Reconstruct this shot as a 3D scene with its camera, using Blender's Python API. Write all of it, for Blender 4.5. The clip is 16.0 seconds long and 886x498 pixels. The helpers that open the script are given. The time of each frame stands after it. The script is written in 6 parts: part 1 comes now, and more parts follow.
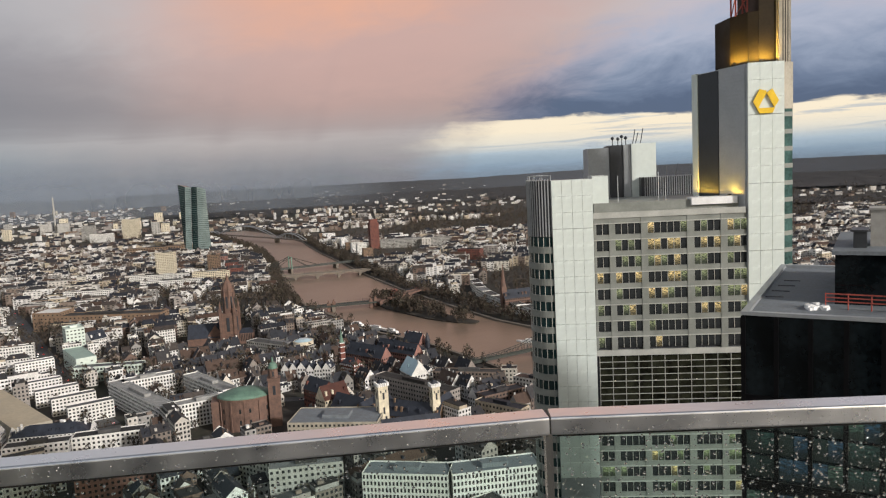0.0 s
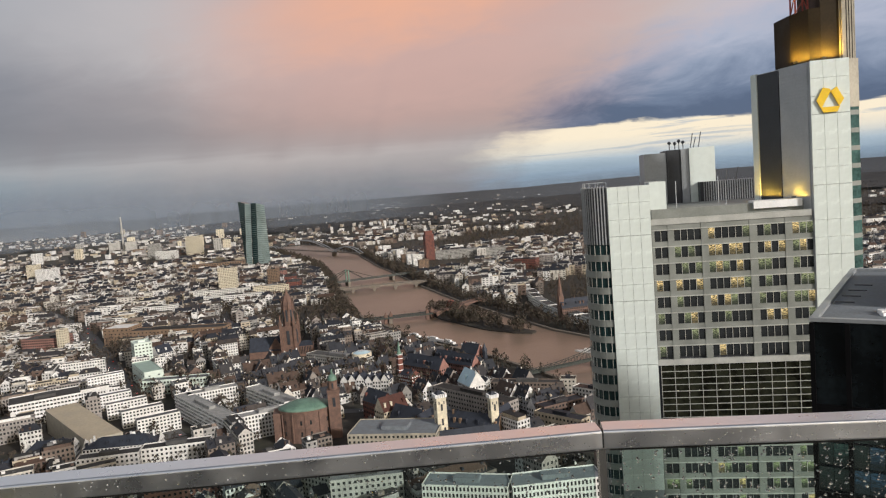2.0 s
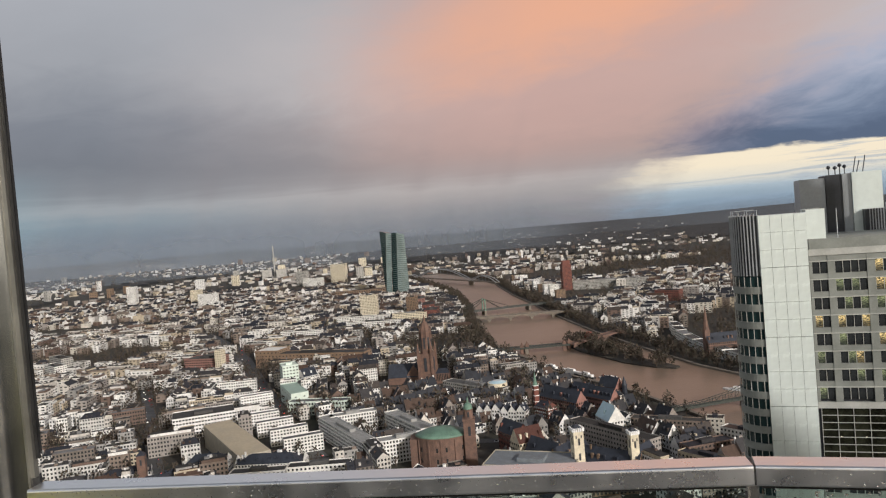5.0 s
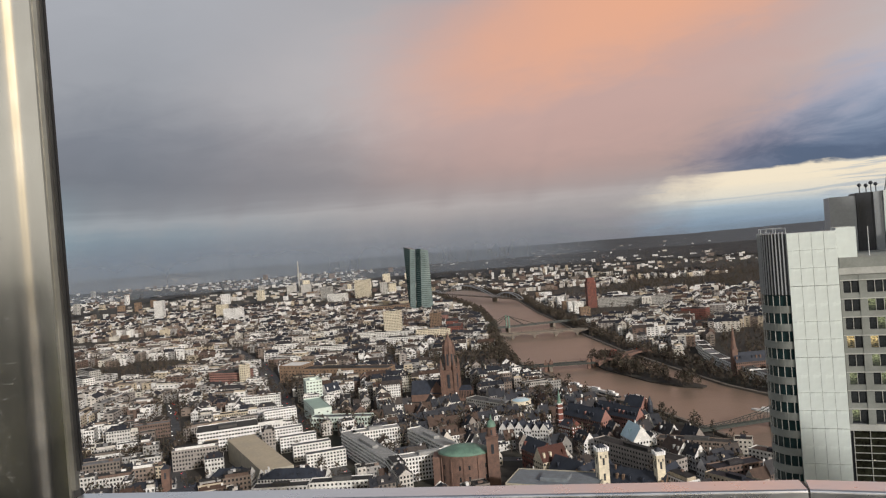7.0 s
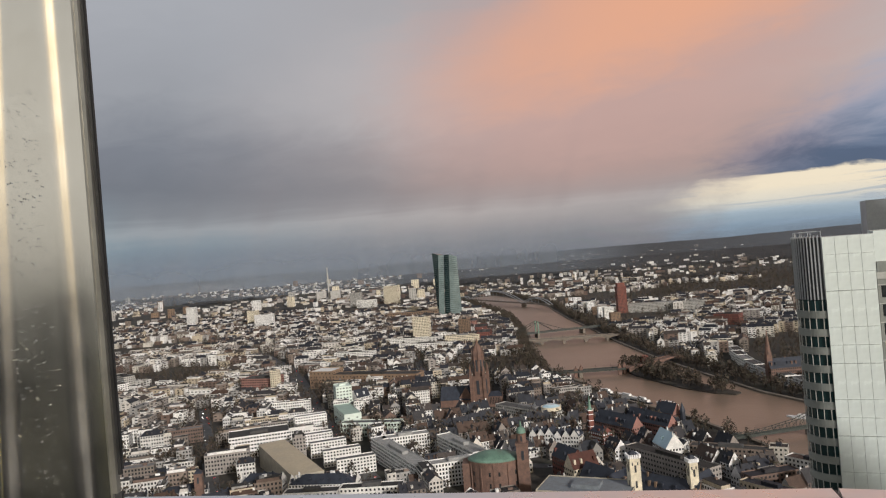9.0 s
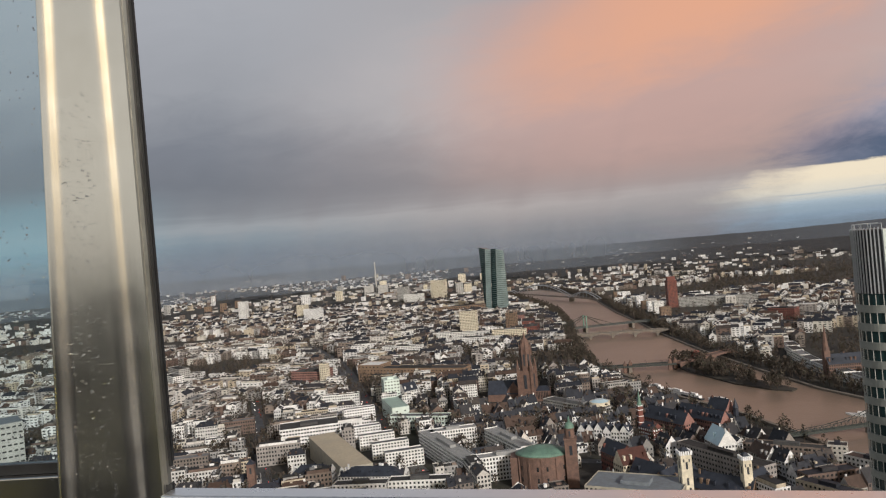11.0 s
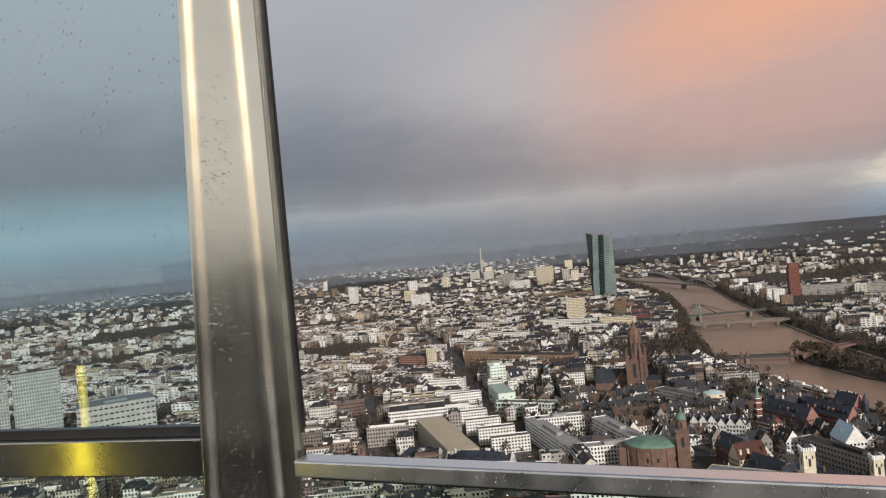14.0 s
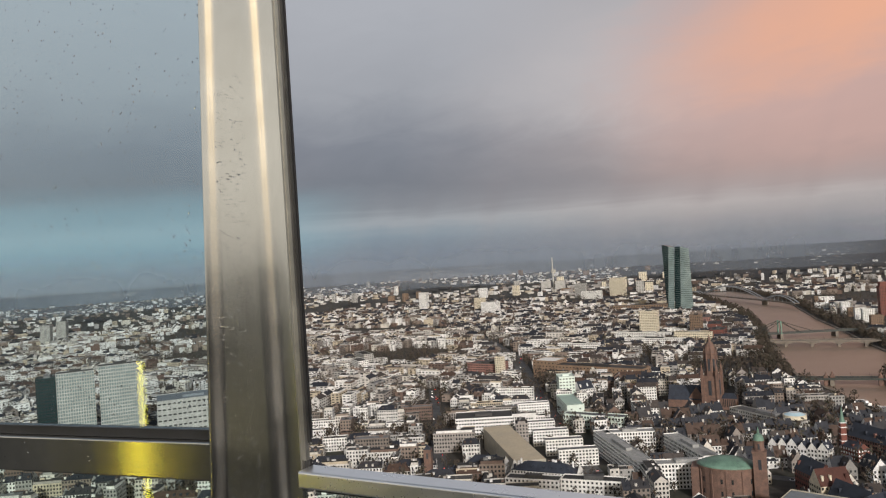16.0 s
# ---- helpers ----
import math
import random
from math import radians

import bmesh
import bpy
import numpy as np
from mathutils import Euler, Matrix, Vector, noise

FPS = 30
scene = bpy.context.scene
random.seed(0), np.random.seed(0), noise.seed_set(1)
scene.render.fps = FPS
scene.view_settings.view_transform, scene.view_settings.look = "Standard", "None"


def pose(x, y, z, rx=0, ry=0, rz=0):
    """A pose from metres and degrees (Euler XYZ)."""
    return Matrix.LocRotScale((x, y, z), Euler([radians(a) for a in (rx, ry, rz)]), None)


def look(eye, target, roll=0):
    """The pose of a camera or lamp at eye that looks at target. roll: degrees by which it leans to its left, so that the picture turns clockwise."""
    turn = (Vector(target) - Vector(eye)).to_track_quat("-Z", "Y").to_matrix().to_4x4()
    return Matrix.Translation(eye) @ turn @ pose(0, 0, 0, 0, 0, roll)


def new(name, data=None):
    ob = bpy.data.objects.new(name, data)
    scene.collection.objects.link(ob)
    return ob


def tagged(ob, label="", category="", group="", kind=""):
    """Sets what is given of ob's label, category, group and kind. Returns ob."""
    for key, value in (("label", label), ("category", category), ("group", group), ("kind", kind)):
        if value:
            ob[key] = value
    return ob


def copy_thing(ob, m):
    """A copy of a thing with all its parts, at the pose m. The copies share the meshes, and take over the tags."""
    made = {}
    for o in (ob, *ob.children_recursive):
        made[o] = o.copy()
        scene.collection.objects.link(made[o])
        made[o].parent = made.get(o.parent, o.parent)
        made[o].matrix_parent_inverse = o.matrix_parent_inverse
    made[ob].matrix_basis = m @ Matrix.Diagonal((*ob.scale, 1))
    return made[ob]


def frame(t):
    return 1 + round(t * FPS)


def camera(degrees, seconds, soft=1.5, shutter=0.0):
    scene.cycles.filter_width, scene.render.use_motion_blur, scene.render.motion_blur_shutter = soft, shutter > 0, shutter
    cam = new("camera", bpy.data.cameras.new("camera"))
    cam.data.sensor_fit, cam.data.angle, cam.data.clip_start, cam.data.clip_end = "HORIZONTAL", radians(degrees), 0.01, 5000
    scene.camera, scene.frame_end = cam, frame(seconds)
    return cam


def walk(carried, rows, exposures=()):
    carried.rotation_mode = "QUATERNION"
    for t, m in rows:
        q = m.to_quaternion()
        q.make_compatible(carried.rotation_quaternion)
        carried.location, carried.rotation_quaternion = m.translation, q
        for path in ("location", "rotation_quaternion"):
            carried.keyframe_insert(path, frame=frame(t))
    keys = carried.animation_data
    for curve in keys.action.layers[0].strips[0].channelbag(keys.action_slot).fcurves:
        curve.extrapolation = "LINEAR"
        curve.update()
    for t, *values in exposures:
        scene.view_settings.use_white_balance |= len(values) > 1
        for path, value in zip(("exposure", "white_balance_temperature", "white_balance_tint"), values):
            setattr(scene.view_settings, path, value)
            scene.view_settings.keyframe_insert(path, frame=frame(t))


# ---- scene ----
cam = camera(62.44, 16.0, soft=1.2)
EYE = 198.0   # the viewing platform's eye height over the streets
ROWS = [      # seconds, place of the eye, yaw, pitch, roll
    (0.0, 0.000, -0.000, -0.000, -0.300, -6.176, 2.883),
    (0.5, -0.010, 0.007, 0.005, 0.140, -6.139, 3.329),
    (1.0, -0.003, 0.009, 0.004, 0.892, -5.863, 3.801),
    (1.5, -0.001, 0.012, 0.002, 2.147, -5.478, 4.149),
    (2.0, 0.016, 0.012, -0.001, 3.904, -5.070, 4.444),
    (2.5, 0.025, 0.013, -0.005, 5.996, -4.648, 4.653),
    (3.0, 0.035, 0.013, -0.011, 8.250, -4.151, 4.766),
    (3.5, 0.038, 0.014, -0.017, 10.372, -3.538, 4.831),
    (4.0, 0.040, 0.016, -0.019, 12.221, -2.964, 4.836),
    (4.5, 0.030, 0.019, -0.020, 13.648, -2.412, 4.809),
    (7.0, -0.018, 0.023, -0.020, 16.495, -0.483, 4.444),
    (7.5, -0.019, 0.016, -0.016, 17.179, -0.251, 4.480),
    (8.0, -0.017, 0.008, -0.014, 17.868, -0.049, 4.574),
    (10.5, -0.010, 0.003, -0.015, 20.869, 0.141, 5.005),
    (11.0, -0.007, 0.012, -0.013, 22.399, 0.012, 5.062),
    (11.5, -0.003, 0.012, -0.019, 24.208, -0.338, 5.068),
    (12.0, -0.001, 0.010, -0.022, 26.165, -0.862, 5.075),
    (12.5, 0.002, 0.007, -0.028, 28.059, -1.282, 5.056),
    (13.0, -0.002, 0.011, -0.039, 29.576, -1.367, 5.132),
    (13.5, -0.016, 0.016, -0.037, 30.500, -0.968, 5.225),
    (14.0, -0.045, 0.005, -0.035, 30.696, -0.310, 5.276),
    (14.5, -0.069, 0.009, -0.034, 30.898, 0.360, 5.196),
    (15.0, -0.079, 0.029, -0.026, 30.527, 0.902, 5.113),
    (15.5, -0.032, 0.085, -0.032, 33.056, 1.093, 4.115),
    (16.0, 0.009, 0.122, -0.042, 36.290, 0.684, 3.767),
]
walk(cam, [(t, pose(x, y, EYE + z, 90 + pitch, roll, yaw)) for t, x, y, z, yaw, pitch, roll in ROWS],
     exposures=[(0.0, 0.05), (2.0, 0.06), (3.5, 0.07), (4.5, 0.02), (7.0, -0.06), (8.0, -0.09), (11.0, -0.10), (12.0, -0.04), (13.5, 0.0), (16.0, 0.0)])

# ---- world, sun ----
SUN_TO = Vector((0.74, -0.64, 0.39)).normalized()
sun_data = bpy.data.lights.new("sun", "SUN")
sun_data.energy, sun_data.angle, sun_data.color = 3.5, radians(4), (1.0, 0.955, 0.91)
sun = new("sun", sun_data)
sun.matrix_world = look((0, 0, 600), Vector((0, 0, 600)) - SUN_TO)


class Nodes:
    """Short hand for wiring a node tree."""

    def __init__(self, tree):
        self.t = tree
        tree.nodes.clear()

    def n(self, kind, **sets):
        node = self.t.nodes.new(kind)
        for key, value in sets.items():
            if key == "op":
                node.operation = value
            elif key == "blend":
                node.blend_type = value
            elif key == "ins":
                for name, v in value.items():
                    if isinstance(v, bpy.types.NodeSocket):
                        self.t.links.new(v, node.inputs[name])
                    else:
                        node.inputs[name].default_value = v
        return node

    def math(self, op, a, b=0.0, c=0.0, clamp=False):
        node = self.n("ShaderNodeMath", op=op, ins={0: a, 1: b, 2: c})
        node.use_clamp = clamp
        return node.outputs[0]

    def smooth(self, v, lo, hi, a=0.0, b=1.0):
        node = self.t.nodes.new("ShaderNodeMapRange")
        node.interpolation_type = "SMOOTHSTEP"
        for name, x in (("Value", v), ("From Min", lo), ("From Max", hi), ("To Min", a), ("To Max", b)):
            if isinstance(x, bpy.types.NodeSocket):
                self.t.links.new(x, node.inputs[name])
            else:
                node.inputs[name].default_value = x
        return node.outputs[0]

    def ramp(self, fac, stops):
        node = self.t.nodes.new("ShaderNodeValToRGB")
        node.color_ramp.interpolation = "EASE"
        while len(node.color_ramp.elements) < len(stops):
            node.color_ramp.elements.new(0.5)
        for e, (p, c) in zip(node.color_ramp.elements, stops):
            e.position, e.color = p, (*c, 1)
        self.t.links.new(fac, node.inputs[0])
        return node.outputs[0]

    def mix(self, fac, a, b, blend="MIX"):
        node = self.t.nodes.new("ShaderNodeMix")
        node.data_type, node.blend_type = "RGBA", blend
        for i, v in ((0, fac), (6, a), (7, b)):
            if isinstance(v, bpy.types.NodeSocket):
                self.t.links.new(v, node.inputs[i])
            elif i == 0:
                node.inputs[i].default_value = v
            else:
                node.inputs[i].default_value = (*v, 1)
        return node.outputs[2]

    def noise(self, vec, scale, detail=4.0, rough=0.55, dist=0.0):
        node = self.n("ShaderNodeTexNoise", ins={"Scale": scale, "Detail": detail, "Roughness": rough, "Distortion": dist})
        self.t.links.new(vec, node.inputs["Vector"])
        return node.outputs["Fac"]


def srgb(r, g, b):
    return tuple((v / 255 / 12.92) if v < 10 else ((v / 255 + 0.055) / 1.055) ** 2.4 for v in (r, g, b))


world = bpy.data.worlds.new("stormy_sky")
scene.world = world
world.use_nodes = True
W = Nodes(world.node_tree)
coord = W.n("ShaderNodeTexCoord").outputs["Generated"]
xyz = W.n("ShaderNodeSeparateXYZ", ins={0: coord}).outputs
stretch = W.n("ShaderNodeVectorMath", op="MULTIPLY", ins={0: coord, 1: (1.0, 1.0, 2.6)}).outputs[0]
n_big = W.noise(stretch, 2.6, 5.0, 0.55, 0.6)
n_fine = W.noise(stretch, 9.0, 6.0, 0.6, 0.4)
az = W.math("MULTIPLY", W.math("ARCTAN2", W.math("MULTIPLY", xyz[0], -1.0), xyz[1]), 57.2958)
el0 = W.math("MULTIPLY", W.math("ARCSINE", xyz[2]), 57.2958)


def sky_noise(ka, ke, slant, detail, rough=0.55, dist=0.3, seed=0.0):
    """Cloud texture over turn and height; slant leans it, small ke draws it upright."""
    u = W.math("MULTIPLY", W.math("MULTIPLY_ADD", el0, slant, az), ka)
    v = W.n("ShaderNodeCombineXYZ", ins={0: u, 1: W.math("MULTIPLY", el0, ke), 2: seed}).outputs[0]
    return W.math("SUBTRACT", W.noise(v, 1.0, detail, rough, dist), 0.5)


def sky_ramp(height, lo, hi, stops):
    """Colours named by degrees over the horizon."""
    f = W.math("DIVIDE", W.math("SUBTRACT", height, lo), hi - lo, clamp=True)
    node = W.t.nodes.new("ShaderNodeValToRGB")
    while len(node.color_ramp.elements) < len(stops):
        node.color_ramp.elements.new(0.5)
    for e, (h, c) in zip(node.color_ramp.elements, stops):
        e.position, e.color = (h - lo) / (hi - lo), (*srgb(*c), 1)
    W.t.links.new(f, node.inputs[0])
    return node.outputs[0]


wob = W.math("SUBTRACT", n_big, 0.5)
wob2 = W.math("SUBTRACT", n_fine, 0.5)
shafts = sky_noise(0.20, 0.03, 0.35, 1.6, seed=3.0)          # upright veils of rain
lumps = sky_noise(0.16, 0.42, 0.8, 6.0, 0.58, 0.8, 8.0)       # slanting cloud masses
wisps = sky_noise(0.09, 1.5, 0.0, 5.0, 0.6, 0.6, 14.0)        # long flat streaks
el = W.math("ADD", W.math("MULTIPLY_ADD", lumps, 3.2, el0), W.math("MULTIPLY_ADD", wob2, 1.4, W.math("MULTIPLY", shafts, 2.0)))
el_low = W.math("ADD", W.math("MULTIPLY_ADD", wisps, 1.3, el0), W.math("MULTIPLY", shafts, 1.3))
el_mix = W.math("ADD", W.math("MULTIPLY", el_low, W.smooth(el0, 6.5, 3.5)), W.math("MULTIPLY", el, W.smooth(el0, 3.5, 6.5)))
# rain-grey side of the sky
grey = sky_ramp(el_mix, -4.0, 30.0, [(-4.0, (108, 114, 126)), (-0.8, (124, 126, 135)), (0.8, (150, 148, 152)), (2.0, (166, 160, 161)), (2.9, (175, 168, 168)),
                                     (3.8, (160, 151, 152)), (5.2, (152, 142, 143)), (7.5, (168, 158, 158)), (10.5, (192, 184, 183)), (14.0, (190, 183, 183)), (19.0, (175, 171, 173)), (30.0, (170, 168, 172))])
cold = sky_ramp(el_mix, -4.0, 30.0, [(-4.0, (84, 100, 118)), (-1.0, (92, 108, 126)), (0.4, (108, 124, 142)), (2.0, (130, 144, 156)), (3.0, (152, 157, 164)), (4.2, (128, 131, 139)),
                                     (6.0, (116, 119, 128)), (9.0, (126, 129, 138)), (13.0, (157, 159, 165)), (19.0, (171, 173, 179)), (30.0, (172, 175, 182))])
grey = W.mix(W.smooth(W.math("MULTIPLY_ADD", wob, 12.0, az), 17.0, 40.0), grey, cold)
teal = W.math("MULTIPLY", W.smooth(az, 40.0, 50.0), W.math("MULTIPLY", W.smooth(el_low, 7.0, 4.0), W.smooth(el_low, -1.5, 1.5)))
grey = W.mix(W.math("MULTIPLY", teal, 0.5), grey, srgb(134, 172, 186))
# clearing side: dark blue cloud over a cream band
base = W.math("ADD", W.math("MULTIPLY_ADD", wob2, 1.5, el0), W.math("MULTIPLY_ADD", wisps, 0.9, W.math("MULTIPLY", lumps, 0.9)))
body = W.math("ADD", W.math("MULTIPLY_ADD", wob2, 4.0, el0), W.math("MULTIPLY", lumps, 5.0))
clear = sky_ramp(body, 2.0, 20.0, [(2.0, (84, 98, 122)), (4.0, (86, 100, 126)), (5.4, (108, 122, 147)), (7.0, (142, 153, 175)), (9.0, (170, 176, 194)), (11.5, (190, 183, 192)), (14.0, (198, 184, 188)), (20.0, (186, 180, 188))])
cream = sky_ramp(W.math("MULTIPLY_ADD", wisps, 1.0, el0), -1.0, 5.0, [(-1.0, (124, 144, 164)), (0.2, (140, 160, 178)), (1.0, (172, 188, 200)), (1.8, (226, 220, 206)), (2.6, (244, 230, 205)), (5.0, (250, 234, 206))])
cream = W.mix(W.math("MULTIPLY", W.smooth(wisps, 0.02, 0.14), 0.55), cream, srgb(148, 168, 190))
edge = W.math("MULTIPLY_ADD", W.smooth(az, -2.0, -24.0), -0.4, 3.75)
clear = W.mix(W.smooth(W.math("SUBTRACT", base, edge), 0.16, -0.16), clear, cream)
side = W.math("ADD", W.math("MULTIPLY_ADD", lumps, 9.0, W.math("MULTIPLY_ADD", wob2, 5.0, az)), W.math("MULTIPLY", W.math("MAXIMUM", W.math("SUBTRACT", el0, 5.0), 0.0), 2.0))
m_clear = W.math("MAXIMUM", W.smooth(side, W.math("ADD", W.math("MULTIPLY_ADD", W.math("MAXIMUM", el0, 0.0), 0.30, -1.4), W.smooth(el0, 4.0, 1.0, 0.0, 5.0)), W.math("MULTIPLY_ADD", W.math("MAXIMUM", el0, 0.0), -0.40, -4.0)), W.smooth(az, 130.0, 175.0))
sky_col = W.mix(m_clear, grey, clear)


def patch(a0, e0, ra, re, slant, lo, hi):
    """A soft oval of light in the cloud."""
    da = W.math("DIVIDE", W.math("ADD", W.math("MULTIPLY_ADD", lumps, 6.0, W.math("SUBTRACT", az, a0)), W.math("MULTIPLY", W.math("SUBTRACT", el0, e0), slant)), ra)
    de = W.math("DIVIDE", W.math("ADD", W.math("MULTIPLY_ADD", lumps, 4.0, W.math("SUBTRACT", el0, e0)), W.math("MULTIPLY_ADD", wob2, 3.0, W.math("MULTIPLY", shafts, 1.5))), re)
    return W.smooth(W.math("ADD", W.math("MULTIPLY", da, da), W.math("MULTIPLY", de, de)), lo, hi)


# pink and orange light in the cloud
sky_col = W.mix(W.math("MULTIPLY", W.math("MULTIPLY", patch(3.5, 13.0, 20.0, 12.0, 0.3, 1.3, 0.0), 0.85), W.smooth(el0, 2.0, 6.0)), sky_col, srgb(200, 162, 152))
sky_col = W.mix(W.math("MULTIPLY", patch(-3.5, 18.3, 13.5, 7.0, 1.8, 2.0, -0.6), 0.90), sky_col, srgb(244, 176, 136))
sky_col = W.mix(W.math("MULTIPLY", W.math("MULTIPLY", W.smooth(shafts, 0.0, 0.22), W.smooth(el0, 13.0, 4.0)), W.math("MULTIPLY", W.smooth(az, -4.0, 2.0), 0.13)), sky_col, srgb(138, 128, 132))
# the glow round the low sun, the heavy cloud overhead and the open sky behind
toward = W.n("ShaderNodeVectorMath", op="DOT_PRODUCT", ins={0: coord, 1: tuple(SUN_TO)}).outputs["Value"]
sky_col = W.mix(W.smooth(toward, 0.80, 1.0), sky_col, (1.75, 1.28, 0.60))
sky_col = W.mix(W.smooth(el0, 28.0, 48.0), sky_col, srgb(74, 78, 88))
open_m = W.smooth(xyz[1], 0.25, -0.75)
open_col = W.mix(W.smooth(el0, 14.0, 36.0), (0.80, 0.76, 0.68), (0.30, 0.33, 0.38))
sky_col = W.mix(W.math("MULTIPLY", open_m, W.smooth(toward, 0.98, 0.82)), sky_col, open_col)
nish = W.n("ShaderNodeTexSky")
nish.sky_type, nish.sun_disc = "NISHITA", False
nish.sun_elevation, nish.sun_rotation = math.asin(SUN_TO.z), math.atan2(SUN_TO.x, SUN_TO.y)
bg_cloud = W.n("ShaderNodeBackground", ins={"Color": sky_col, "Strength": 1.0})
bg_sky = W.n("ShaderNodeBackground", ins={"Color": nish.outputs[0], "Strength": 0.004})
both = W.n("ShaderNodeAddShader", ins={0: bg_cloud.outputs[0], 1: bg_sky.outputs[0]})
W.n("ShaderNodeOutputWorld", ins={"Surface": both.outputs[0]})


# ---- materials ----
def material(name, build):
    m = bpy.data.materials.new(name)
    m.use_nodes = True
    k = Nodes(m.node_tree)
    p = k.n("ShaderNodeBsdfPrincipled")
    out = k.n("ShaderNodeOutputMaterial", ins={"Surface": p.outputs[0]})
    build(k, p, out)
    return m


def link(k, sock, node, name):
    k.t.links.new(sock, node.inputs[name])


def plain(name, col, rough=0.7, metal=0.0, grain=1.0, amount=0.25, bump=0.0, spec=0.5):
    """A surface of one colour with stains at two sizes and a fine bump."""
    def build(k, p, out):
        v = k.n("ShaderNodeTexCoord").outputs["Object"]
        a = k.noise(v, grain, 4.0)
        b = k.noise(v, grain * 9.0, 3.0)
        f = k.math("ADD", k.math("MULTIPLY", a, 0.65), k.math("MULTIPLY", b, 0.35))
        c = k.mix(k.smooth(f, 0.3, 0.7), tuple(x * (1 - amount) for x in col), tuple(min(1.0, x * (1 + amount)) for x in col))
        link(k, c, p, "Base Color")
        p.inputs["Metallic"].default_value = metal
        p.inputs["Specular IOR Level"].default_value = spec
        link(k, k.smooth(a, 0.3, 0.7, max(0.02, rough * 0.8), min(1.0, rough * 1.2)), p, "Roughness")
        if bump:
            bn = k.n("ShaderNodeBump", ins={"Strength": bump, "Distance": 0.02, "Height": f})
            link(k, bn.outputs[0], p, "Normal")
    return material(name, build)


def varied(name, stops, rough=0.75, grain=0.12, amount=0.3, spec=0.4):
    """Each thing or island takes its own tone out of a ramp; stains over it."""
    def build(k, p, out):
        oi = k.n("ShaderNodeObjectInfo").outputs["Random"]
        isl = k.n("ShaderNodeNewGeometry").outputs["Random Per Island"]
        r = k.math("FRACT", k.math("ADD", oi, isl))
        node = k.t.nodes.new("ShaderNodeValToRGB")
        node.color_ramp.interpolation = "CONSTANT"
        while len(node.color_ramp.elements) < len(stops):
            node.color_ramp.elements.new(0.5)
        for i, (e, c) in enumerate(zip(node.color_ramp.elements, stops)):
            e.position, e.color = i / len(stops), (*c, 1)
        link(k, r, node, "Fac")
        v = k.n("ShaderNodeTexCoord").outputs["Object"]
        n = k.math("ADD", k.math("MULTIPLY", k.noise(v, grain, 5.0, 0.65), 0.6), k.math("MULTIPLY", k.noise(v, grain * 8, 3.0), 0.4))
        c = k.mix(1.0, node.outputs[0], k.ramp(k.smooth(n, 0.3, 0.7), [(0.0, (1 - amount,) * 3), (1.0, (1.0, 1.0, 1.0))]), "MULTIPLY")
        link(k, c, p, "Base Color")
        p.inputs["Roughness"].default_value = rough
        p.inputs["Specular IOR Level"].default_value = spec
    return material(name, build)


M_wall = varied("rendered_walls", [(0.80, 0.79, 0.77), (0.60, 0.57, 0.53), (0.74, 0.73, 0.72), (0.34, 0.31, 0.29), (0.58, 0.55, 0.49), (0.20, 0.17, 0.15),
                                   (0.80, 0.79, 0.77), (0.34, 0.33, 0.32), (0.50, 0.43, 0.33), (0.24, 0.19, 0.16), (0.62, 0.61, 0.59), (0.16, 0.11, 0.09)], amount=0.34)
M_oldwall = varied("old_town_walls", [(0.26, 0.23, 0.21), (0.80, 0.79, 0.77), (0.36, 0.34, 0.32), (0.17, 0.13, 0.115), (0.80, 0.79, 0.77), (0.24, 0.23, 0.22), (0.66, 0.62, 0.56), (0.80, 0.79, 0.78)])
M_white = varied("white_walls", [(0.80, 0.79, 0.77), (0.76, 0.75, 0.72), (0.82, 0.81, 0.80)], amount=0.25)
M_slate = varied("slate_roofs", [(0.032, 0.035, 0.045), (0.048, 0.046, 0.050), (0.026, 0.029, 0.038), (0.070, 0.058, 0.053), (0.038, 0.040, 0.050), (0.085, 0.055, 0.043)], 0.6, 0.3, 0.4, 0.25)
M_flat = varied("flat_roofs", [(0.055, 0.053, 0.052), (0.085, 0.083, 0.082), (0.035, 0.035, 0.036), (0.10, 0.10, 0.10), (0.045, 0.043, 0.042), (0.22, 0.22, 0.225), (0.062, 0.060, 0.058)], 0.7, 0.25, 0.4, 0.25)
M_window = plain("window_glass", (0.028, 0.031, 0.033), 0.18, grain=0.5, amount=0.5, spec=0.3)
M_sandstone = plain("red_sandstone", (0.145, 0.088, 0.069), 0.85, grain=0.25, amount=0.35)
M_sand_pale = plain("pale_sandstone", (0.62, 0.555, 0.43), 0.85, grain=0.25)
M_copper = plain("green_copper", (0.115, 0.20, 0.155), 0.6, grain=0.15, amount=0.35)
M_brick = plain("brown_brick", (0.20, 0.135, 0.092), 0.85, grain=0.15)
M_brickred = plain("dark_red_brick", (0.155, 0.055, 0.042), 0.8, grain=0.15)
M_beige = plain("beige_roof_sheet", (0.40, 0.34, 0.25), 0.6, grain=0.05, amount=0.15)
M_slate1 = plain("blue_slate", (0.030, 0.035, 0.048), 0.55, grain=0.2, amount=0.35, spec=0.3)
M_darktile = plain("dark_red_tiles", (0.075, 0.034, 0.028), 0.8, grain=0.3, amount=0.35, spec=0.2)
M_mint_roof = plain("mint_sheet_roof", (0.30, 0.40, 0.35), 0.6, grain=0.1, amount=0.2)
M_mint = plain("pale_mint_render", (0.58, 0.66, 0.60), 0.7, grain=0.1, amount=0.12)
M_steel_green = plain("green_bridge_steel", (0.035, 0.042, 0.038), 0.5)
